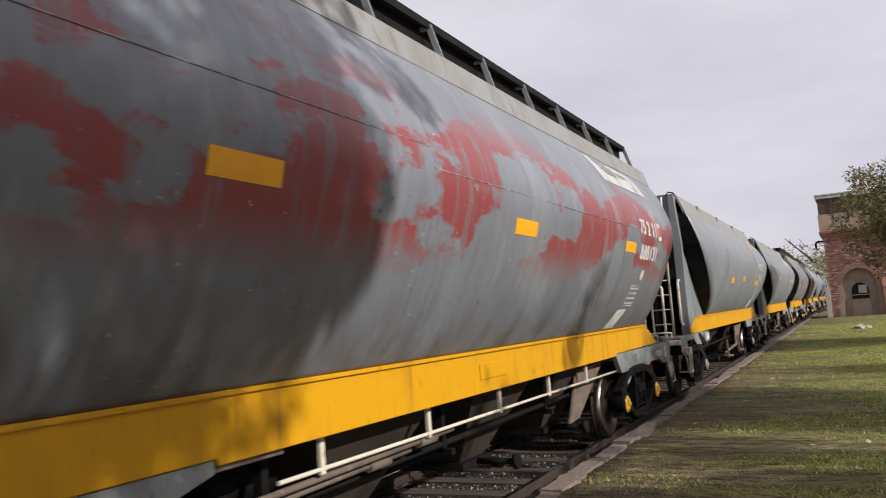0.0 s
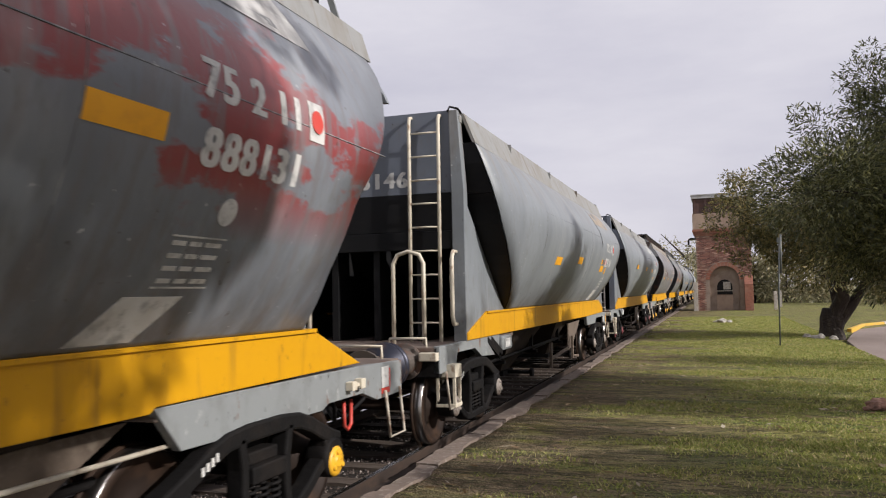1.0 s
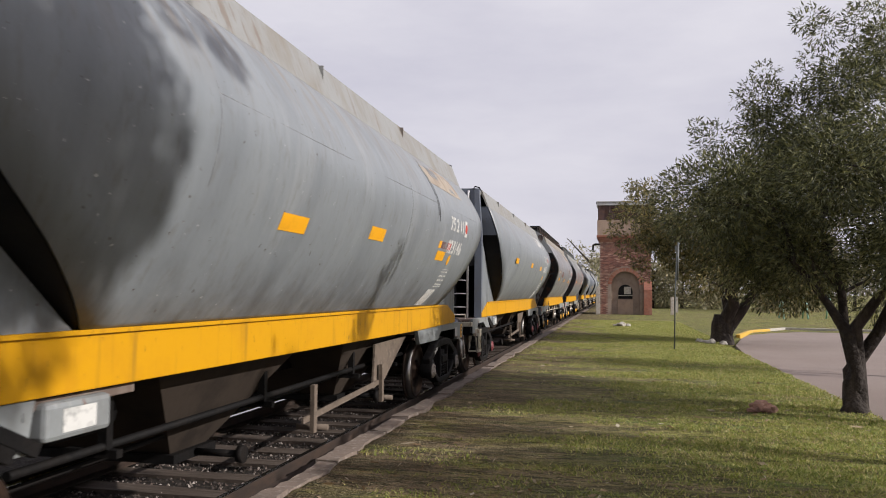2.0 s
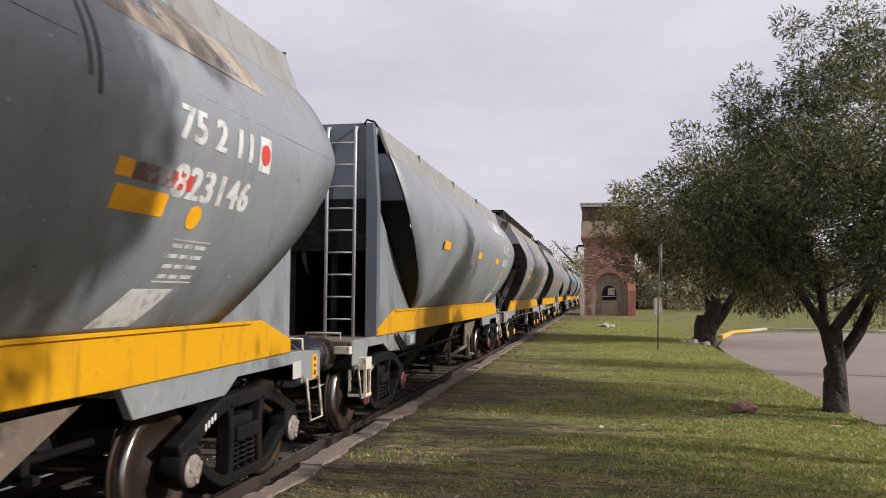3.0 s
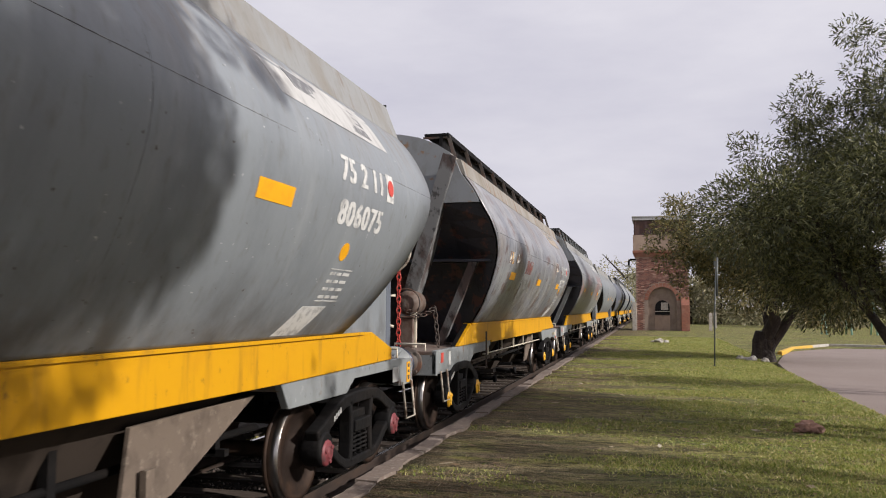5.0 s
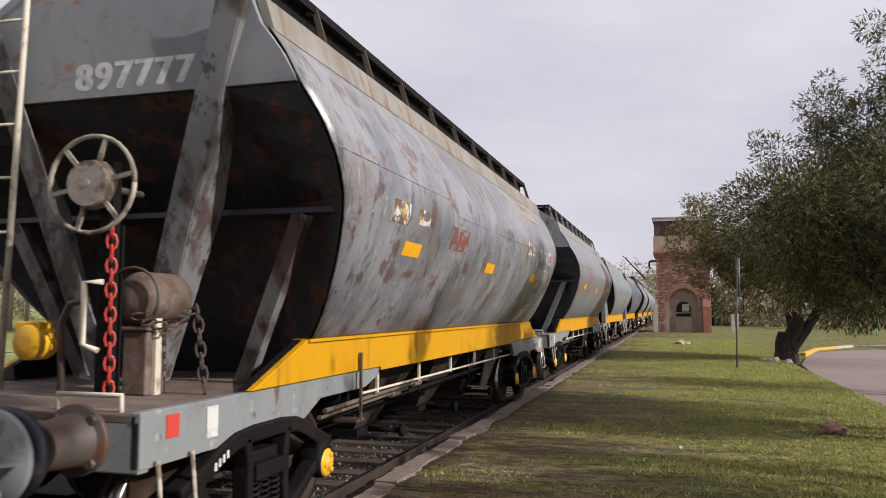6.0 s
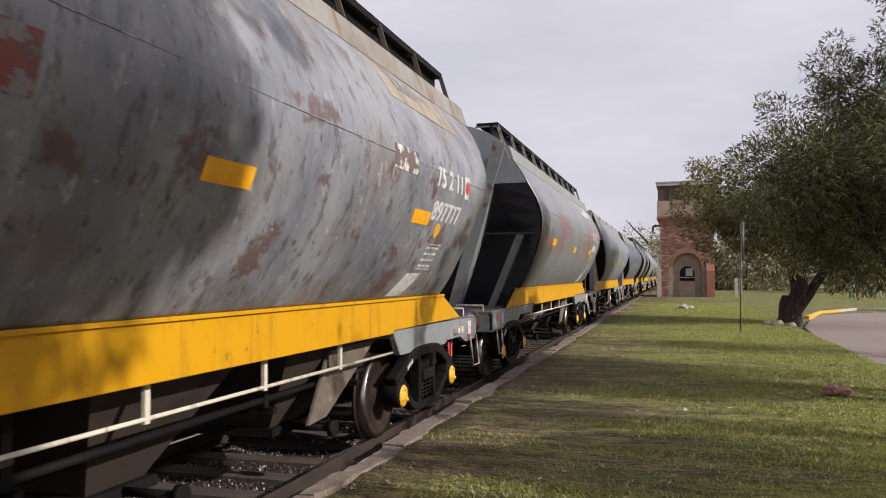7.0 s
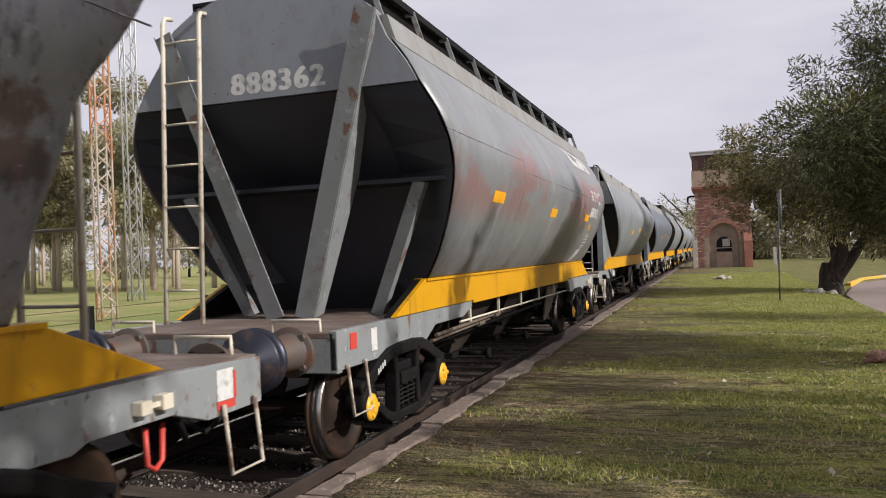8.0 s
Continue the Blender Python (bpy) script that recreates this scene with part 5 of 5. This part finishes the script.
# ---- trees, tower and the rest ----
def limbs(bm, base, height, spread, seed, trunk_r, forks=4, lean=(0, 0)):
    """Tapered trunk with crooked limbs; returns the limb ends."""
    rng = random.Random(seed)
    b = Vector(base)
    ends = []
    for k in range(forks):
        a = math.tau * k / forks + rng.uniform(-0.5, 0.5)
        p = b + Vector((rng.uniform(-0.05, 0.05), rng.uniform(-0.05, 0.05), -0.1))
        pts, h = [p], height * rng.uniform(0.8, 1.1)
        for j in range(1, 7):
            q = j / 6
            out = spread * max(0.0, q - 0.14) ** 1.25
            pts.append(b + Vector((out * math.cos(a) + lean[0] * q + rng.uniform(-0.13, 0.13), out * math.sin(a) + lean[1] * q + rng.uniform(-0.13, 0.13), h * q)))
        tube(bm, pts, trunk_r * rng.uniform(0.75, 1.0), 10, trunk_r * 0.16)
        for j in (3, 4, 5):
            for _ in range(3):
                c = a + rng.uniform(-1.3, 1.3)
                q0 = pts[j]
                e = q0 + Vector((math.cos(c), math.sin(c), rng.uniform(0.1, 0.9))) * spread * rng.uniform(0.4, 0.8)
                m = (q0 + e) / 2 + Vector((rng.uniform(-0.1, 0.1), rng.uniform(-0.1, 0.1), 0.12))
                tube(bm, [q0, m, e], trunk_r * 0.24, 6, trunk_r * 0.05)
                ends.append(e)
        ends.append(pts[-1])
    return ends


def leaf_cloud(name, parent, mat, clumps, count, size, seed, droop=0.5, label="", slim=0.16):
    """Many narrow leaves on hanging sprays, round the given clumps (centre, radius)."""
    rng = np.random.RandomState(seed)
    w = np.array([r ** 2 for _, r in clumps])
    pick = rng.choice(len(clumps), count, p=w / w.sum())
    cs, rs = np.array([tuple(c) for c, _ in clumps])[pick], np.array([r for _, r in clumps])[pick]
    d = rng.normal(size=(count, 3))
    d /= np.linalg.norm(d, axis=1)[:, None]
    rad = rs * rng.uniform(0.25, 1.0, count) ** 0.45
    c = cs + d * rad[:, None] * np.array([1, 1, 0.8])
    ax = d + rng.normal(size=(count, 3)) * 0.6 + np.array([0, 0, -droop])
    ax /= np.linalg.norm(ax, axis=1)[:, None]
    sd = np.cross(ax, rng.normal(size=(count, 3)))
    sd /= np.linalg.norm(sd, axis=1)[:, None]
    ln = (size * rng.uniform(0.6, 1.5, count))[:, None]
    wd = ln * slim
    v = np.stack([c, c + ax * ln * 0.5 + sd * wd, c + ax * ln, c + ax * ln * 0.5 - sd * wd], 1).reshape(-1, 3)
    me = bpy.data.meshes.new(name)
    me.from_pydata(v.tolist(), [], np.arange(count * 4).reshape(-1, 4).tolist())
    me.materials.append(mat)
    ob = new(name, me)
    ob.parent = parent
    if label:
        ob["label"] = label
    return ob


def tree(x, y, height, spread, seed, trunk_r, clumps, count, leaf, label, mat, forks=4, droop=0.5, lean=(0, 0), trunk_h=0.62, slim=0.16, bole=1.0):
    root = tagged(new("tree"), label, "tree")
    root.location = (x, y, lift(x, y) + 0.0)
    bm = bmesh.new()
    ends = limbs(bm, (0, 0, 0), height * trunk_h, spread * 0.55, seed, trunk_r, forks, lean)
    tube(bm, [(0, 0, -0.2), (0.01, 0, 0.0), (0.02, 0.01, 0.15 * bole), (0.0, 0.02, 0.4 * bole), (-0.02, 0.02, 0.7 * bole), (0, 0, bole)], trunk_r * 1.65, 16, trunk_r * 0.7)
    for v in bm.verts:
        q = v.co * 5
        v.co += Vector((noise.noise(q), noise.noise(q + Vector((7, 0, 0))), 0)) * min(0.07, trunk_r * 0.45)
    part("trunk", bm, M_BARK, root, "dark rough forked trunk")
    rng = random.Random(seed + 1)
    cl = [(e, spread * rng.uniform(0.2, 0.32)) for e in ends]
    for cx, cy, cz, r in clumps:
        n = max(5, int(r * 9))
        for _ in range(n):
            a, b = rng.uniform(0, math.tau), rng.uniform(-0.9, 1)
            s = math.sqrt(1 - b * b)
            q = r * rng.uniform(0.55, 1.0)
            cl.append((Vector((cx - x + q * s * math.cos(a), cy - y + q * s * math.sin(a), cz + 0.8 * q * b)), r * rng.uniform(0.2, 0.42)))
    leaf_cloud("crown", root, mat, cl, count, leaf, seed, droop, "", slim)
    return root


def shade_streak_tree(x, y, y0, y1, seed):
    """An unseen loose tree, its long hanging sprays added to cast long shade streaks."""
    root = tagged(new("tree"), "unseen weeping tree with long hanging sprays, added to streak the lawn with shade", "tree")
    root.location = (x, y, lift(x, y))
    rng = random.Random(seed)
    bm = bmesh.new()
    tube(bm, [(0, 0, -0.2), (0.03, 0.02, 1.2), (-0.04, 0.05, 2.6), (0.05, 0, 4.2), (0.0, 0.1, 5.2)], 0.13, 10, 0.05)
    clumps = []
    for _ in range(int((y1 - y0) * 15)):
        px, py, top = rng.uniform(-1.2, 0.7), rng.uniform(y0, y1) - y, rng.uniform(2.6, 5.0)
        tube(bm, [(0, 0, min(top, 4.6) - 0.7), (px * 0.5, py * 0.5, top - 0.05), (px, py, top)], 0.022, 5, 0.01)
        drop, w = rng.uniform(0.4, 1.5), rng.uniform(0.06, 0.15)
        for q in range(int(drop / 0.12)):
            clumps.append((Vector((px + rng.uniform(-0.04, 0.04), py + rng.uniform(-0.03, 0.03), top - 0.12 * q)), w))
    part("trunk", bm, M_BARK, root, "dark slender trunk with thin limbs")
    leaf_cloud("crown", root, M_LEAF, clumps, 26 * len(clumps), 0.09, seed, 0.8)
    return root


def trees():
    tree(3.25, 11.9, 5.6, 2.9, 21, 0.13, [(4.3, 12.6, 3.9, 1.8), (2.1, 12.4, 3.7, 1.05), (2.7, 12.4, 4.5, 1.1), (3.3, 12.5, 5.1, 0.95), (4.0, 12.5, 5.5, 0.8), (1.5, 12.3, 3.3, 0.55), (1.7, 12.3, 4.05, 0.6), (2.5, 12.2, 2.9, 0.7), (2.6, 12.3, 4.3, 0.8), (3.5, 12.3, 4.9, 0.85),
         (5.8, 12.4, 4.5, 2.0), (4.7, 13.0, 5.3, 1.1), (5.6, 11.0, 3.4, 1.3)], 185000, 0.075, "dark grey-green tree with a forked trunk beside the road", M_LEAF, 4, 0.15, (0.15, 0), 0.62, 0.11, 0.55)
    tree(3.5, 28.0, 6.0, 3.6, 33, 0.3, [(0.55, 27.5, 3.9, 1.0), (0.9, 27.5, 3.7, 1.2), (0.8, 27.6, 4.6, 0.9), (1.6, 27.5, 4.2, 1.5), (3.4, 28.3, 4.2, 2.0), (5.2, 28.5, 4.6, 2.2), (0.75, 28.0, 5.3, 0.55), (0.75, 28.0, 5.3, 0.45), (3.0, 27.2, 2.6, 1.2), (1.4, 27.4, 2.8, 1.0), (6.6, 29, 5.5, 2.2)], 70000, 0.12,
         "leaning broad tree with yellowing leaves at the lawn's edge", M_LEAFY, 3, 0.3, (0.8, 0))
    # unseen trees beside the camera, placed so their shade falls on lawn and wagons
    tree(6.5, -1.0, 9.6, 2.6, 57, 0.2, [(6.5, 0.8, 8.0, 1.5), (6.5, 0.6, 7.7, 1.3), (6.5, 1.4, 7.2, 0.6), (6.5, 2.3, 8.4, 0.6), (6.5, -1.6, 7.7, 1.9), (7.0, -3.6, 7.5, 2.2), (6.8, -6.4, 7.2, 2.3)], 125000, 0.13,
         "tall grey-green tree beside the road", M_LEAF, 4, 0.5, (0, 0), 0.79)
    tree(6.6, 5.4, 7.4, 1.5, 69, 0.12, [(6.6, 3.4, 4.5, 0.75), (6.6, 5.0, 4.5, 0.75), (6.8, 6.2, 4.2, 0.7), (6.4, 6.6, 6.15, 0.45), (6.4, 6.6, 6.8, 0.25), (6.4, 4.5, 6.05, 0.3)], 26000, 0.11, "sparse slender tree beside the road", M_LEAF, 4)
    for k, (x, y, y0, y1) in enumerate(((6.4, 7.6, 6.6, 8.6), (6.4, 10.4, 9.9, 11.2), (7.4, 17.2, 15.8, 18.6))):
        shade_streak_tree(x, y, y0, y1, 80 + k)


def far_trees():
    rng = random.Random(12)
    def belt(name, spots, mat, label, count, leaf):
        for k, (x, y, h, r) in enumerate(spots):
            root = tagged(new("tree"), label, "tree", "distant trees")
            root.location = (x, y, 0)
            bm = bmesh.new()
            tube(bm, [(0, 0, -0.3), (0.1, 0, h * 0.35), (0.15, 0.1, h * 0.7), (0.1, 0, h * 0.95)], 0.22, 8, 0.04)
            for _ in range(7):
                a, q = rng.uniform(0, math.tau), rng.uniform(0.3, 0.8)
                tube(bm, [(0.1, 0, h * q), (0.1 + r * 0.7 * math.cos(a), r * 0.7 * math.sin(a), h * q + r * 0.7)], 0.07, 5, 0.02)
            part("trunk", bm, M_GUM if name == "gum" else M_BARK, root)
            cl = [(Vector((rng.uniform(-r, r) * 0.7, rng.uniform(-r, r) * 0.7, h * rng.uniform(0.4 if name == "gum" else 0.12, 1.0))), r * rng.uniform(0.25, 0.5)) for _ in range(20)]
            leaf_cloud("crown", root, mat, cl, count, leaf, 100 + k + len(name), 0.6)
    belt("gum", [(-32 - 2.3 * k + rng.uniform(-2, 2), 46 + 0.8 * k + rng.uniform(-5, 8), rng.uniform(11, 17), rng.uniform(2.6, 4.0)) for k in range(20)], M_LEAFHAZE,
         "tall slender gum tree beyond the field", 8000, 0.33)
    belt("gum", [(-68 - 4.5 * k + rng.uniform(-3, 3), 66 + 2.0 * k + rng.uniform(-6, 8), rng.uniform(12, 17), rng.uniform(3.5, 4.8)) for k in range(12)], M_LEAFHAZE,
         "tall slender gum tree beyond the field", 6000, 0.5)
    belt("park", [(3 + 4.2 * k + rng.uniform(-1.5, 1.5), 84 + rng.uniform(-8, 10), rng.uniform(4, 6.5), rng.uniform(3, 4.2)) for k in range(15)], M_LEAFHAZE,
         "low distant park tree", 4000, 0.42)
    belt("scrub", [(-125 + 7.5 * k + rng.uniform(-2, 2), 105 + rng.uniform(-8, 10), rng.uniform(5, 8), rng.uniform(4.5, 5.5)) for k in range(17)], M_LEAFHAZE,
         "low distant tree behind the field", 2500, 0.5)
    belt("behind", [(-2.2, 150, 9, 3.2), (2.5, 130, 6, 3)], M_LEAFHAZE, "distant tree behind the tower", 2500, 0.5)


def tower():
    root = tagged(new("water_tower"), "old red brick railway water tower with a rusted tank", "tower")
    y0, x0, x1, d = 60.0, -1.15, 2.6, 4.2
    cx = (x0 + x1) / 2
    root.location = (cx, y0, 0)
    h = (x1 - x0) / 2
    bm = bmesh.new()
    # front wall with a deep arched niche
    n = 14
    arch = [(1.02 * math.cos(math.pi * k / n), 2.25 + 1.02 * math.sin(math.pi * k / n)) for k in range(n + 1)]
    inner = [(-h, 0), (-1.02, 0), *arch[::-1], (1.02, 0), (h, 0), (h, 5.45), (-h, 5.45)]
    prism(bm, inner, "y", 0, 0.35)
    box(bm, -h, 0.351, -0.1, h, d, 5.45)
    wall = part("wall", bm, M_MORTAR, root, "weathered red brick wall")
    for k in range(n):
        a, b = math.pi * k / n, math.pi * (k + 0.86) / n
        quick("voussoir", M_BRICK, wall, lambda bm: prism(bm, [(r * math.cos(t), 2.25 + r * math.sin(t)) for r, t in ((1.0, a), (1.28, a), (1.28, b), (1.0, b))], "y", -0.03, 0.1))
    bm = bmesh.new()
    box(bm, -0.56, 0.30, 0.02, 0.54, 0.36, 1.15)
    part("boarded_door", bm, M_PLASTER, wall, "grey boarded lower opening", 0.01)
    bm = bmesh.new()
    prism(bm, [(-0.52, 1.2), (0.52, 1.2), (0.52, 1.75)] + [(0.52 * math.cos(math.pi * k / 8), 1.75 + 0.52 * math.sin(math.pi * k / 8)) for k in range(1, 8)] + [(-0.52, 1.75)], "y", 0.28, 0.36)
    part("window_opening", bm, M_BLACK, wall, "dark arched broken window")
    quick("window_pane", M_PALESTONE, wall, lambda bm: (box(bm, -0.1, 0.26, 1.55, 0.40, 0.279, 2.1), box(bm, -0.52, 0.26, 1.42, 0.52, 0.279, 1.47)), "pale remaining shutter board")
    bm = bmesh.new()
    for k, (e, z) in enumerate(((0.06, 5.45), (0.14, 5.62), (0.22, 5.78))):
        box(bm, -h - e, -e, z, h + e, d + e, z + 0.165)
    part("cornice", bm, M_BRICK, root, "stepped brick cornice", 0.01)
    bm = bmesh.new()
    box(bm, -h - 0.18, -0.18, 5.95, h + 0.18, d + 0.18, 7.1)
    part("parapet_band", bm, M_PLASTER, root, "stained rendered band", 0.01)
    bm = bmesh.new()
    box(bm, -h - 0.12, -0.12, 7.1, h + 0.12, d + 0.12, 8.45)
    tank = part("tank", bm, M_TANK, root, "rust-brown plate tank")
    for k in range(6):
        x = -h + 2 * h * k / 5
        quick("tank_stiffener", M_TANK, tank, lambda bm: box(bm, x - 0.05, -0.2, 7.1, x + 0.05, -0.12, 8.42))
    quick("tank_roof", M_ZINC, root, lambda bm: (box(bm, -h - 0.26, -0.28, 8.42, h + 0.26, d + 0.28, 8.50), box(bm, -h - 0.2, -0.24, 8.2, h + 0.2, -0.19, 8.41)), "pale sheet metal roof edge")
    quick("spout", M_SOOTSHADE, root, lambda bm: tube(bm, [(-h, 0.5, 5.3), (-h - 0.35, 0.4, 5.32), (-h - 0.5, 0.4, 5.22), (-h - 0.52, 0.4, 4.85)], 0.07, 10), "black bent water spout")
    quick("pale_pillar", M_PALESTONE, root, lambda bm: box(bm, -h - 0.28, -0.3, -0.1, -h + 0.02, 0.1, 2.1), "whitewashed pillar", 0.01)
    quick("buttress", M_BRICK, root, lambda bm: prism(bm, [(0, 0), (-0.45, 0), (-0.45, 1.9), (0, 2.5)], "x", 1.32, h + 0.02), "stepped brick buttress", 0.01)
    # courses of brick on the front
    rng = random.Random(7)
    bms = bmesh.new()
    z = 0.05
    row = 0
    while z < 5.4:
        x = -h + (0.12 if row % 2 else 0)
        while x < h - 0.1:
            w = 0.23
            if (abs(x + w / 2) > 1.32 or z > 2.25 + math.sqrt(max(0, 1.34 ** 2 - (x + w / 2) ** 2))):
                e = rng.uniform(0.002, 0.014)
                box(bms, x, -e, z, min(x + w, h), 0.01, z + 0.062)
            x += 0.245
        z += 0.078
        row += 1
    ob = part("brick_facing", bms, M_BRICKS, wall, "uneven courses of red brick")
    ob["kind"] = "stuff"


def lumps(bm, centre, r, seed):
    """One broken, uneven stone."""
    m = bmesh.ops.create_icosphere(bm, subdivisions=3, radius=r)
    for v in m["verts"]:
        q = v.co / r
        v.co *= 1 + 0.35 * noise.noise(q * 1.3 + Vector((seed, 0, 0))) + 0.16 * noise.noise(q * 4 + Vector((0, seed, 0)))
        v.co.z *= 0.72
        v.co += Vector(centre)


def small_things():
    for k, (x, y, r) in enumerate(((1.93, 11.5, 0.11), (2.06, 11.46, 0.10), (1.98, 11.6, 0.12), (2.13, 11.58, 0.07), (1.83, 11.45, 0.05))):
        bm = bmesh.new()
        lumps(bm, (x, y, GROUND + r * 0.5), r, 3 + k)
        tagged(part("rubble_stone", bm, M_GRAVELSTONE), "reddish broken brick rubble on the lawn", "stone", "rubble on the lawn")
    for k, (x, y, r) in enumerate(((0.28, 39.0, 0.20), (0.62, 39.1, 0.13), (0.0, 39.2, 0.10))):
        bm = bmesh.new()
        lumps(bm, (x, y, GROUND + r * 0.3), r, 31 + k)
        tagged(part("pale_stone", bm, M_PALESTONE), "pale flat stone lying on the lawn", "stone", "pale stones")
    for k, (x, y, r) in enumerate(((3.05, 26.9, 0.16), (2.75, 27.5, 0.13), (3.4, 26.6, 0.12), (2.9, 27.2, 0.09))):
        bm = bmesh.new()
        lumps(bm, (x, y, GROUND + 0.02), r, 11 + k)
        tagged(part("border_stone", bm, M_PALESTONE), "pale stone at the tree's foot", "stone", "stones round the tree")
    root = tagged(new("sign_post"), "thin dark steel post on the lawn", "post")
    root.location = (1.68, 23.7, GROUND)
    quick("post", M_POST, root, lambda bm: tube(bm, [(0, 0, -0.2), (0.03, 0, 1.6), (0.1, 0, 2.95)], 0.022, 10))
    quick("post_top", M_POST, root, lambda bm: (tube(bm, [(0.10, 0, 2.0), (0.13, 0, 3.1)], 0.027, 10), box(bm, 0.03, -0.02, 2.85, 0.10, 0.02, 3.0)), "pale sleeve at the top")
    # far posts and hut
    for x, y in ((4.2, 62), (5.1, 70)):
        tagged(quick("gate_post", M_PALESTONE, None, lambda bm: box(bm, x - 0.12, y - 0.12, -0.1, x + 0.12, y + 0.12, 1.35), "", 0.02), "squat pale gate post", "post", "gate posts")
    # swing frame of the playground
    root = tagged(new("swing_frame"), "pale green tubular playground swing frame", "swing")
    root.location = (12.5, 57, 0)
    mg = material("pale_green_tube_paint", (0.25, 0.45, 0.36), 0.5, 0.0, (((0.4, 0.42, 0.4), (5, 5, 5), 6, 0.5, 0.7, 0.6),))
    for e in (-1.5, 0, 1.5):
        quick("frame_leg", mg, root, lambda bm: (tube(bm, [(e, -0.8, 0), (e, 0, 2.1)], 0.06, 8), tube(bm, [(e, 0.8, 0), (e, 0, 2.1)], 0.06, 8)))
    quick("top_bar", mg, root, lambda bm: tube(bm, [(-1.7, 0, 2.1), (1.7, 0, 2.1)], 0.06, 8))


def lattice(x, y, w, h, mat, label, step):
    root = tagged(new("radio_mast"), label, "mast")
    root.location = (x, y, -0.1)
    c = [(w / 2 * math.cos(a), w / 2 * math.sin(a)) for a in (0.3, 0.3 + math.tau / 4, 0.3 + math.tau / 2, 0.3 + 3 * math.tau / 4)]
    for p in c:
        quick("mast_leg", mat, root, lambda bm: tube(bm, [(*p, 0), (*p, h)], w * 0.055, 6))
    bm = bmesh.new()
    z, k = 0.1, 0
    while z < h - step:
        for i in range(4):
            a, b = c[i], c[(i + 1) % 4]
            if k % 2:
                a, b = b, a
            tube(bm, [(*a, z), (*b, z + step)], w * 0.03, 4)
        z += step
        k += 1
    part("lacing", bm, mat, root, "zigzag lacing bars")


def field():
    lattice(-19.1, 20.9, 0.68, 24, M_ORANGEP, "orange and white lattice radio mast", 0.45)
    lattice(-29.1, 34.0, 0.9, 26, M_GALV, "slim grey lattice mast", 0.9)
    root = tagged(new("fence"), "low dark wire fence beyond the track", "fence")
    root.location = (-9.5, 0, -0.1)
    for k in range(26):
        quick("post", M_POST, root, lambda bm: box(bm, -0.05, -5 + 3 * k - 0.05, 0, 0.05, -5 + 3 * k + 0.05, 1.15))
    for z in (0.3, 0.6, 0.9, 1.1):
        quick("wire", M_POST, root, lambda bm: tube(bm, [(0, -5, z), (0, 70, z)], 0.006, 4))


def blades():
    """Short blades, thicker in long tufty strips and thin on the dry ground between them."""
    rng = np.random.RandomState(5)
    n = 470000
    y = 3.0 + 44 * rng.uniform(0, 1, n) ** 2.0
    x = rng.uniform(-2.45, 3.5, n)
    dens = np.array([noise.noise((a * 0.35, b * 1.1, 8)) + 0.6 * noise.noise((a * 1.6, b * 3.5, 2)) for a, b in zip(x, y)])
    keep = dens + 0.24 * x - 0.22 + 0.01 * y > rng.uniform(-0.5, 0.6, n)
    x, y, dens = x[keep], y[keep], dens[keep]
    n = len(x)
    z = np.array([lift(a, b) for a, b in zip(x, y)])
    a, h = rng.uniform(0, math.tau, n), rng.uniform(0.008, 0.034, n) * (1 + 0.7 * np.clip(dens, -0.5, 0.8))
    w = rng.uniform(0.0025, 0.005, n) * (1 + y / 9)
    lean = rng.normal(size=(n, 2)) * 0.9 * h[:, None]
    v = np.empty((n, 3, 3))
    v[:, 0] = np.stack([x - w * np.cos(a), y - w * np.sin(a), z - 0.004], 1)
    v[:, 1] = np.stack([x + w * np.cos(a), y + w * np.sin(a), z - 0.004], 1)
    v[:, 2] = np.stack([x + lean[:, 0], y + lean[:, 1], z + h], 1)
    me = bpy.data.meshes.new("grass")
    me.from_pydata(v.reshape(-1, 3).tolist(), [], np.arange(n * 3).reshape(-1, 3).tolist())
    me.materials.append(M_BLADE)
    tagged(new("grass", me), "short uneven grass blades of the lawn", "grass", kind="stuff")
    # dry leaves strewn on the lawn
    n = 700
    v, rng2 = np.empty((n, 4, 3)), np.random.RandomState(8)
    for k in range(n):
        c = np.array([rng2.uniform(-2.3, 3.3), 3.2 + 16 * rng2.uniform() ** 1.5, 0])
        c[2] = lift(c[0], c[1]) + 0.02
        p, q = rng2.normal(size=3) * [0.03, 0.03, 0.008], rng2.normal(size=3) * [0.012, 0.012, 0.006]
        v[k] = [c - p, c - q, c + p, c + q]
    me = bpy.data.meshes.new("fallen_leaf")
    me.from_pydata(v.reshape(-1, 3).tolist(), [], np.arange(n * 4).reshape(-1, 4).tolist())
    me.materials.append(leaf_material("dry_fallen_leaves", (0.20, 0.12, 0.06), (0.33, 0.24, 0.13), (0.5, 0.44, 0.34)))
    tagged(new("fallen_leaves", me), "dry pale leaves strewn over the lawn", "leaves", kind="stuff")


ground()
road()
tower()
trees()
far_trees()
small_things()
field()
blades()
kerb()
stones()
track()
motions()
